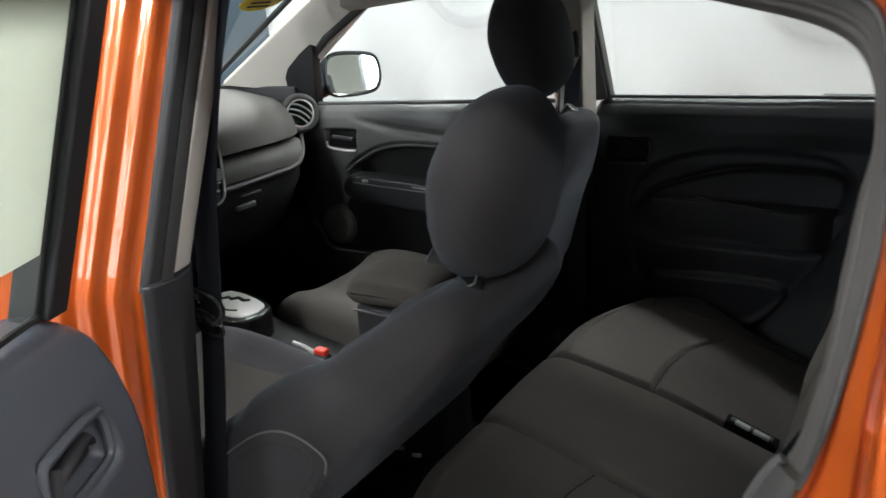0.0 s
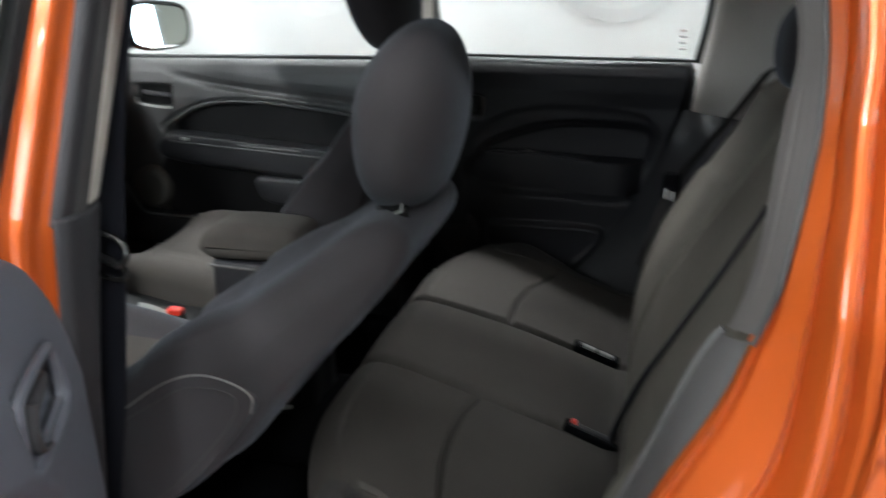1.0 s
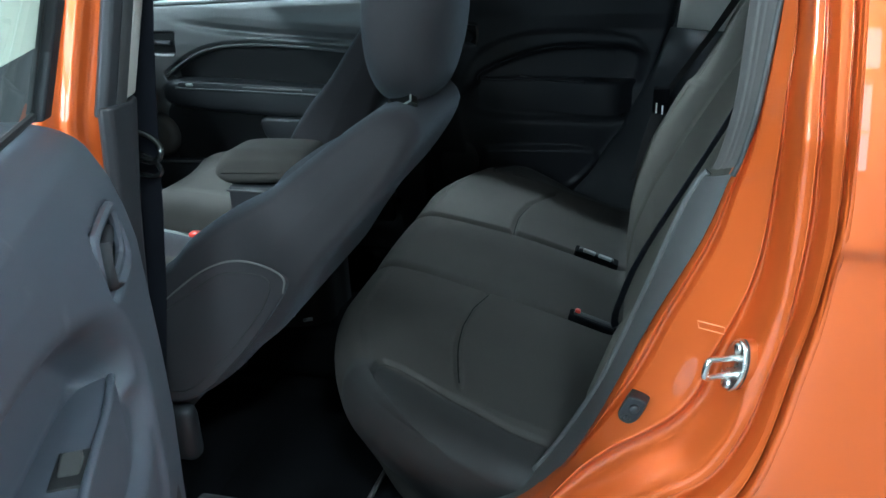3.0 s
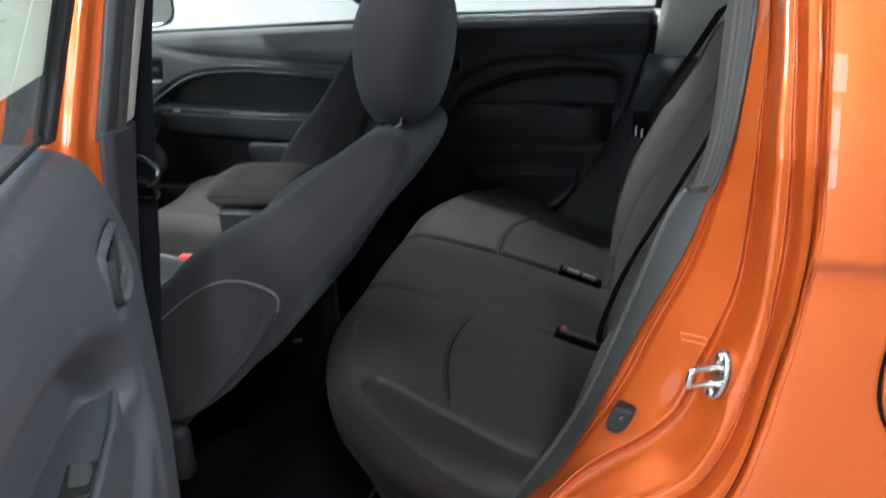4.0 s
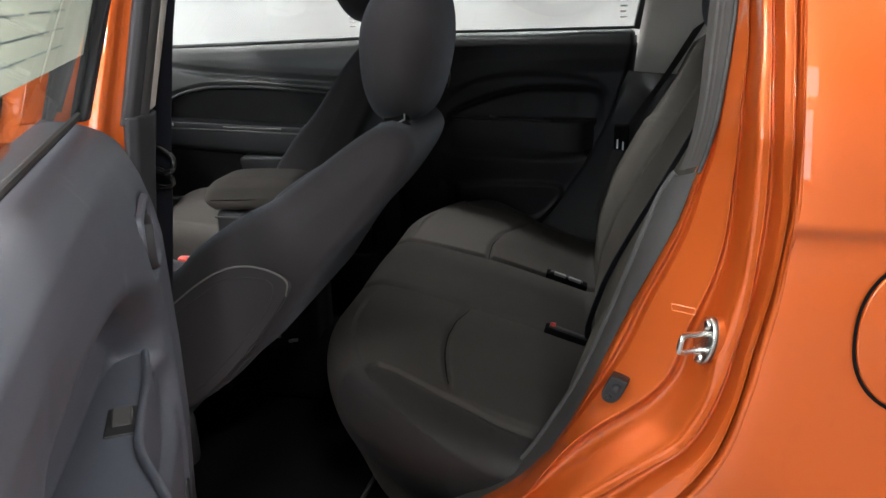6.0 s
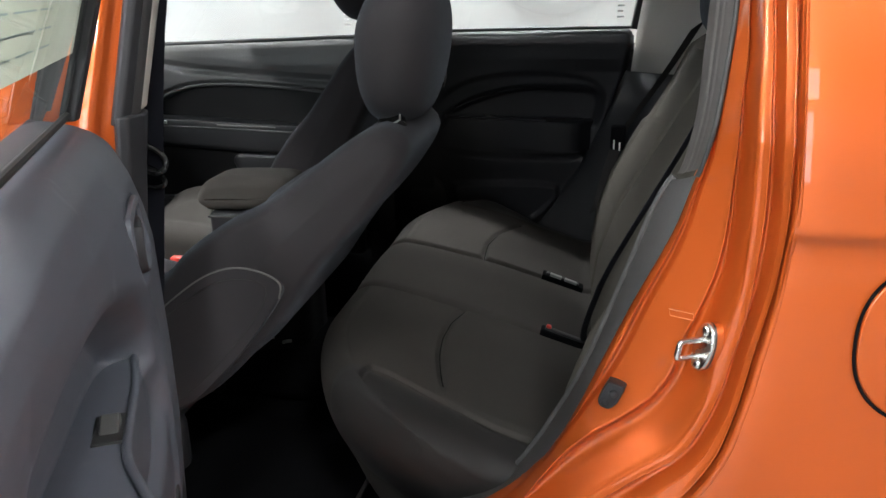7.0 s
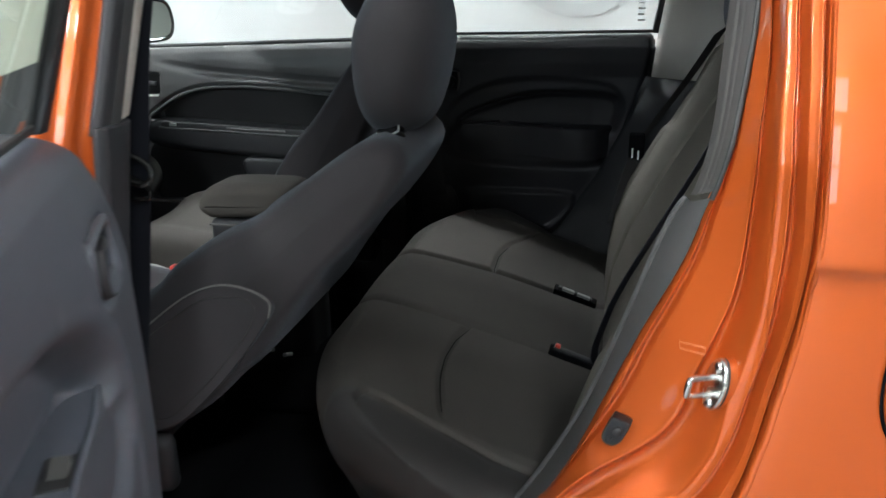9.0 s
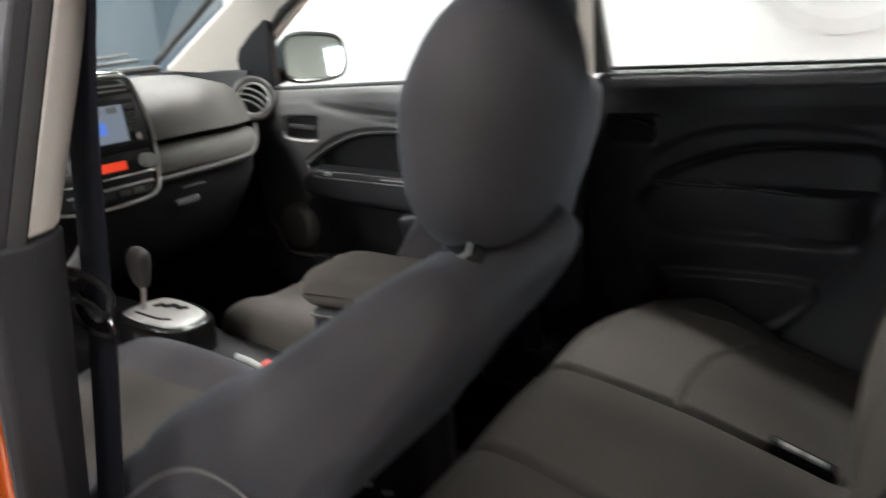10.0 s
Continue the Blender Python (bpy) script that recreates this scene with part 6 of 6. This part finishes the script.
# ---- belts ----
def belt(name, pts, wdir, label, w=0.046, tdir=(0, 1, 0), tongue=None, mat=None):
    t = thing(name, label, "seat belt", pts[0])
    inv = t.matrix_world.inverted()
    bm = strip([tuple(p) for p in spline(pts, 24)], wdir, w, tdir, 0.0016)
    bm.transform(inv)
    part("webbing", bm, mat or BELT, t, "", smooth=False)
    if tongue is not None:
        c = Vector(tongue)
        loop = [c + Vector((0.036 * math.cos(q) , -0.012 + 0.006 * math.sin(2 * q), 0.020 * math.sin(q) - 0.012 * math.cos(q))) for q in np.linspace(0, 2 * math.pi, 28, endpoint=False)]
        lower = [c + Vector((0.030 * math.cos(q), -0.010, -0.030 + 0.016 * math.sin(q) - 0.008 * math.cos(q))) for q in np.linspace(0, 2 * math.pi, 24, endpoint=False)]
        for nm, bm, mat in (("tongue_loop", tube(loop, 0.0048, 8, close=True), GLOSS), ("tongue_loop", tube(lower, 0.004, 8, close=True), GLOSS), ("tongue_plate", tube([p + Vector((0, -0.004, 0.003)) for p in loop[9:15]], 0.0032, 8, flat=0.6), CHROME), ("tongue_tip", tube([p + Vector((0.001, -0.003, -0.001)) for p in loop[24:27]], 0.003, 8), CHROME)):
            bm.transform(inv)
            part(nm, bm, mat, t)
    return t


belt("seat_belt", [(-0.690, -0.555, 1.37), (-0.722, -0.573, 1.25), (-0.760, -0.580, 1.1), (-0.785, -0.582, 0.95), (-0.802, -0.588, 0.8), (-0.819, -0.600, 0.65), (-0.842, -0.61, 0.5), (-0.885, -0.61, 0.25)], (1, -0.12, 0.2), "black driver seat belt hanging beside the centre pillar", 0.060, tongue=(-0.792, -0.584, 0.900))
belt("seat_belt", [(-0.715, 0.585, 1.19), (-0.73, 0.60, 1.05), (-0.755, 0.61, 0.8), (-0.78, 0.61, 0.4)], (1, 0, 0.2), "black passenger seat belt on the far centre pillar", 0.042)
# this dark band also draws the shaded far edge of the backrest
belt("seat_belt", [(0.155, 0.50, 1.035), (0.09, 0.55, 0.91), (0.02, 0.60, 0.79), (-0.03, 0.605, 0.70), (-0.08, 0.60, 0.50)], (0.7, 0.2, 0.5), "rear seat belt band, also the shade on the far backrest edge", 0.046, (0.3, 0.9, 0), mat=VINYL)
belt("seat_belt", [(0.125, -0.62, 1.13), (0.105, -0.40, 1.02), (0.090, -0.205, 0.923), (0.060, -0.225, 0.868), (0.030, -0.236, 0.812), (-0.033, -0.258, 0.698), (-0.073, -0.257, 0.613), (-0.090, -0.25, 0.56), (-0.108, -0.18, 0.46), (-0.104, -0.125, 0.405)], (0.45, 0.75, -0.1), "dark navy rear seat belt slanting over the backrest", 0.024, (0.8, -0.4, -0.3))
bt = thing("belt_guide", "black belt height guide on the far centre pillar", "belt guide", (-0.72, 0.60, 1.17))
bm = rbox(-0.745, -0.70, 0.575, 0.60, 1.13, 1.21, 0.01)
bm.transform(bt.matrix_world.inverted())
part("guide_body", bm, RUBBER_BLACK, bt)
bt = thing("belt_tongue", "black belt tongue with two pale marks", "belt tongue", (-0.03, 0.59, 0.70))
for nm, b, mat in (("tongue_body", (-0.05, -0.008, 0.575, 0.605, 0.685, 0.755, 0.006), CARPET), ("mark", (-0.042, -0.038, 0.571, 0.576, 0.688, 0.715, 0.001), PAPER), ("mark", (-0.026, -0.022, 0.571, 0.576, 0.684, 0.708, 0.001), PAPER)):
    bm = rbox(*b)
    bm.transform(bt.matrix_world.inverted())
    part(nm, bm, mat, bt)
bk = thing("seat_belt_buckle", "driver belt buckle with a red release button", "buckle", (-1.05, -0.085, 0.50))
for nm, bm, mat in (("buckle_body", rbox(-1.082, -1.042, -0.10, -0.074, 0.44, 0.532, 0.006), RUBBER_BLACK), ("release_button", rbox(-1.078, -1.045, -0.098, -0.076, 0.530, 0.546, 0.005), RED), ("stalk", tube([(-1.062, -0.087, 0.515), (-1.085, -0.086, 0.528), (-1.12, -0.085, 0.537), (-1.155, -0.084, 0.540)], 0.006, 8, flat=0.5), BUCKLE)):
    bm.transform(bk.matrix_world.inverted())
    part(nm, bm, mat, bk)

# ---- fittings on the jamb ----
st = thing("door_striker", "shiny zinc door striker bolted to the jamb", "striker", (0.037, -0.735, 0.703))
sinv = st.matrix_world.inverted()
SN = Vector((-0.93, -0.37, 0.0)).normalized()
SR = Vector((0, 0, 1)).cross(SN).normalized()
SP = lambda a, b, d: Vector((0.037, -0.735, 0.703)) + SR * a + Vector((0.16, 0, 1)).normalized() * b + SN * d
ell = [(0.021 * math.cos(a), 0.034 * math.sin(a)) for a in np.linspace(0, 2 * math.pi, 40, endpoint=False)]
for nm, bm, mat in (
    ("mount_pad", dome([(a * 0.9, b * 0.95) for a, b in ell], SP, -0.05, -0.004, 0.002, 3), ORANGE),
    ("backing_plate", dome([(a * 0.97, b * 0.98) for a, b in ell], SP, -0.004, -0.001, 0.001, 2), RUBBER_BLACK),
    ("plate", dome(ell, SP, -0.001, 0.004, 0.003, 3), STEEL),
    ("loop", tube(spline([SP(0.0, 0.011, 0.0), SP(0.0, 0.011, 0.030), SP(0.002, 0.008, 0.036), SP(0.003, -0.008, 0.036), SP(0.002, -0.012, 0.030), SP(0.0, -0.012, 0.0)], 24), 0.0039, 10), STEEL),
    ("screw", dome([(0.008 * math.cos(a), 0.024 + 0.008 * math.sin(a)) for a in np.linspace(0, 2 * math.pi, 20, endpoint=False)], SP, 0.0, 0.008, 0.005, 4), STEEL),
    ("screw", dome([(0.008 * math.cos(a), -0.024 + 0.008 * math.sin(a)) for a in np.linspace(0, 2 * math.pi, 20, endpoint=False)], SP, 0.0, 0.008, 0.005, 4), STEEL),
):
    bm.transform(sinv)
    part(nm, bm, mat, st)
ds = thing("door_switch", "black rubber courtesy light switch on the jamb", "door switch", (-0.072, -0.70, 0.605))
sinv = ds.matrix_world.inverted()
DA, DB, DN3 = Vector((0.95, -0.12, -0.29)).normalized(), Vector((0.39, 0, 0.92)).normalized(), Vector((-0.2, -0.97, 0.1)).normalized()
DP = lambda a, b, d: Vector((-0.072, -0.697, 0.605)) + DA * a + DB * b + DN3 * d
box = smooth_outline([(-0.0125, 0.017), (-0.0135, 0.0), (-0.0125, -0.012), (-0.006, -0.0205), (0.006, -0.0205), (0.0125, -0.011), (0.0135, 0.0), (0.013, 0.016), (0.009, 0.0195), (-0.009, 0.0195)], 50)
round_at = lambda u, v, r, n=24: [(u + r * math.cos(a), v + r * math.sin(a)) for a in np.linspace(0, 2 * math.pi, n, endpoint=False)]
for nm, bm, mat in (
    ("boot", dome(box, DP, -0.012, 0.008, 0.003, 4), PLASTIC),
    ("boot_rim", tube([DP(a, b, 0.0075) for a, b in offset_poly(box, 0.0022)], 0.0011, 6, close=True), RUBBER_BLACK),
    ("plunger", dome(round_at(0.002, 0.005, 0.0062), DP, 0.006, 0.014, 0.004, 4), TRIM_LOWER),
    ("screw_collar", tube([DP(a, b, 0.0085) for a, b in round_at(-0.001, -0.0122, 0.0056)], 0.0011, 6, close=True), RUBBER_BLACK),
    ("screw", dome(round_at(-0.001, -0.0122, 0.0032, 20), DP, 0.006, 0.0098, 0.0012, 3), TRIM_LOWER),
):
    bm.transform(sinv)
    part(nm, bm, mat, ds)

# ---- near front door, shut ----
nd = thing("front_door", "closed orange front driver door with clear glass", "car door", (-1.3, -0.78, 0.32))
ninv = nd.matrix_world.inverted()


def nadd(nm, bm, mat, lab="", parent=None, **k):
    bm.transform(ninv)
    return part(nm, bm, mat, parent or nd, lab, **k)


rows = [[(x, skin_y(z) - 0.012 + 0.03 * max(0, (-1.5 - x) / 0.5) ** 2, z) for x in np.linspace(-0.915, -1.95, 20)] for z in np.concatenate([np.linspace(0.28, 0.84, 14), np.linspace(0.85, 0.90, 8), np.linspace(0.91, 0.965, 5)])]
bm = bmesh.new()
lathe_rows(bm, rows)
nadd("shell", bm, ORANGE, "glossy orange door skin", solid=0.006)
nadd("belt_moulding", tube([(x, -0.783 + 0.03 * max(0, (-1.5 - x) / 0.5) ** 2, 0.972 - 0.015 * (-0.9 - x)) for x in np.linspace(-0.92, -1.9, 10)], 0.012, 8), RUBBER_BLACK)
FY = lambda x, z: -0.775 + 0.32 * max(0, z - 0.97) + 0.03 * max(0, (-1.5 - x) / 0.5) ** 2
win = [(-0.93, 0.975), (-0.90, 1.35), (-1.3, 1.33), (-1.5, 1.28), (-1.75, 1.15), (-1.88, 1.05), (-1.9, 0.96)]
bm = bmesh.new()
bm.faces.new([bm.verts.new((x, FY(x, z), z)) for x, z in win])
bmesh.ops.triangulate(bm, faces=bm.faces)
g = nadd("window_glass", bm, GLASS, "clear tinted door glass", smooth=False)
g.visible_shadow = False
nadd("window_frame", tube([(x, FY(x, z), z) for x, z in spline(win[1:6], 30)], 0.018, 8), RUBBER_BLACK)
nadd("window_frame", tube([(x, FY(x, z), z) for x, z in win[0:2]], 0.022, 8), RUBBER_BLACK)
# wheels, out of sight below the sills
wh = thing("road_wheel", "black tyre on a silver alloy wheel", "wheel", (0.55, -0.70, 0.28), "wheels")
part("tyre", ring((0, 0, 0), (0, 1, 0), 0.225, 0.058, 48, 14), RUBBER_BLACK, wh)
part("rim", disc((0, 0, 0), (0, 1, 0), 0.185, 0.10, 40), SILVER, wh, bevel=0.01)
wh.matrix_world = Matrix.Translation((0.82, -0.745, 0.283))
for x, y in ((0.82, 0.745), (-2.66, -0.725), (-2.66, 0.725)):
    copy_thing(wh, Matrix.Translation((x, y, 0.283)))

# rubber mat in the rear footwell and a seat bolt that catches the light
mat = thing("floor_mat", "black rubber floor mat with a raised grey edge", "floor mat", (-0.66, -0.36, 0.191))
bm = rbox(-0.16, 0.13, -0.20, 0.17, 0, 0.006, 0.003)
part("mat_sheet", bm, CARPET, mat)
part("mat_edge", tube([(0.125, -0.20, 0.006), (0.135, -0.02, 0.006), (0.13, 0.17, 0.006)], 0.005, 6), RUBBER, mat, "raised grey edge")

for x, y, z in ((-0.835, -0.114, 0.362), (-0.795, -0.108, 0.352)):
    cadd("bolt", tube([(x - 0.011, y, z - 0.003), (x, y - 0.006, z + 0.003), (x + 0.010, y, z + 0.002)], 0.0045, 8), BUCKLE, "grey bolt")
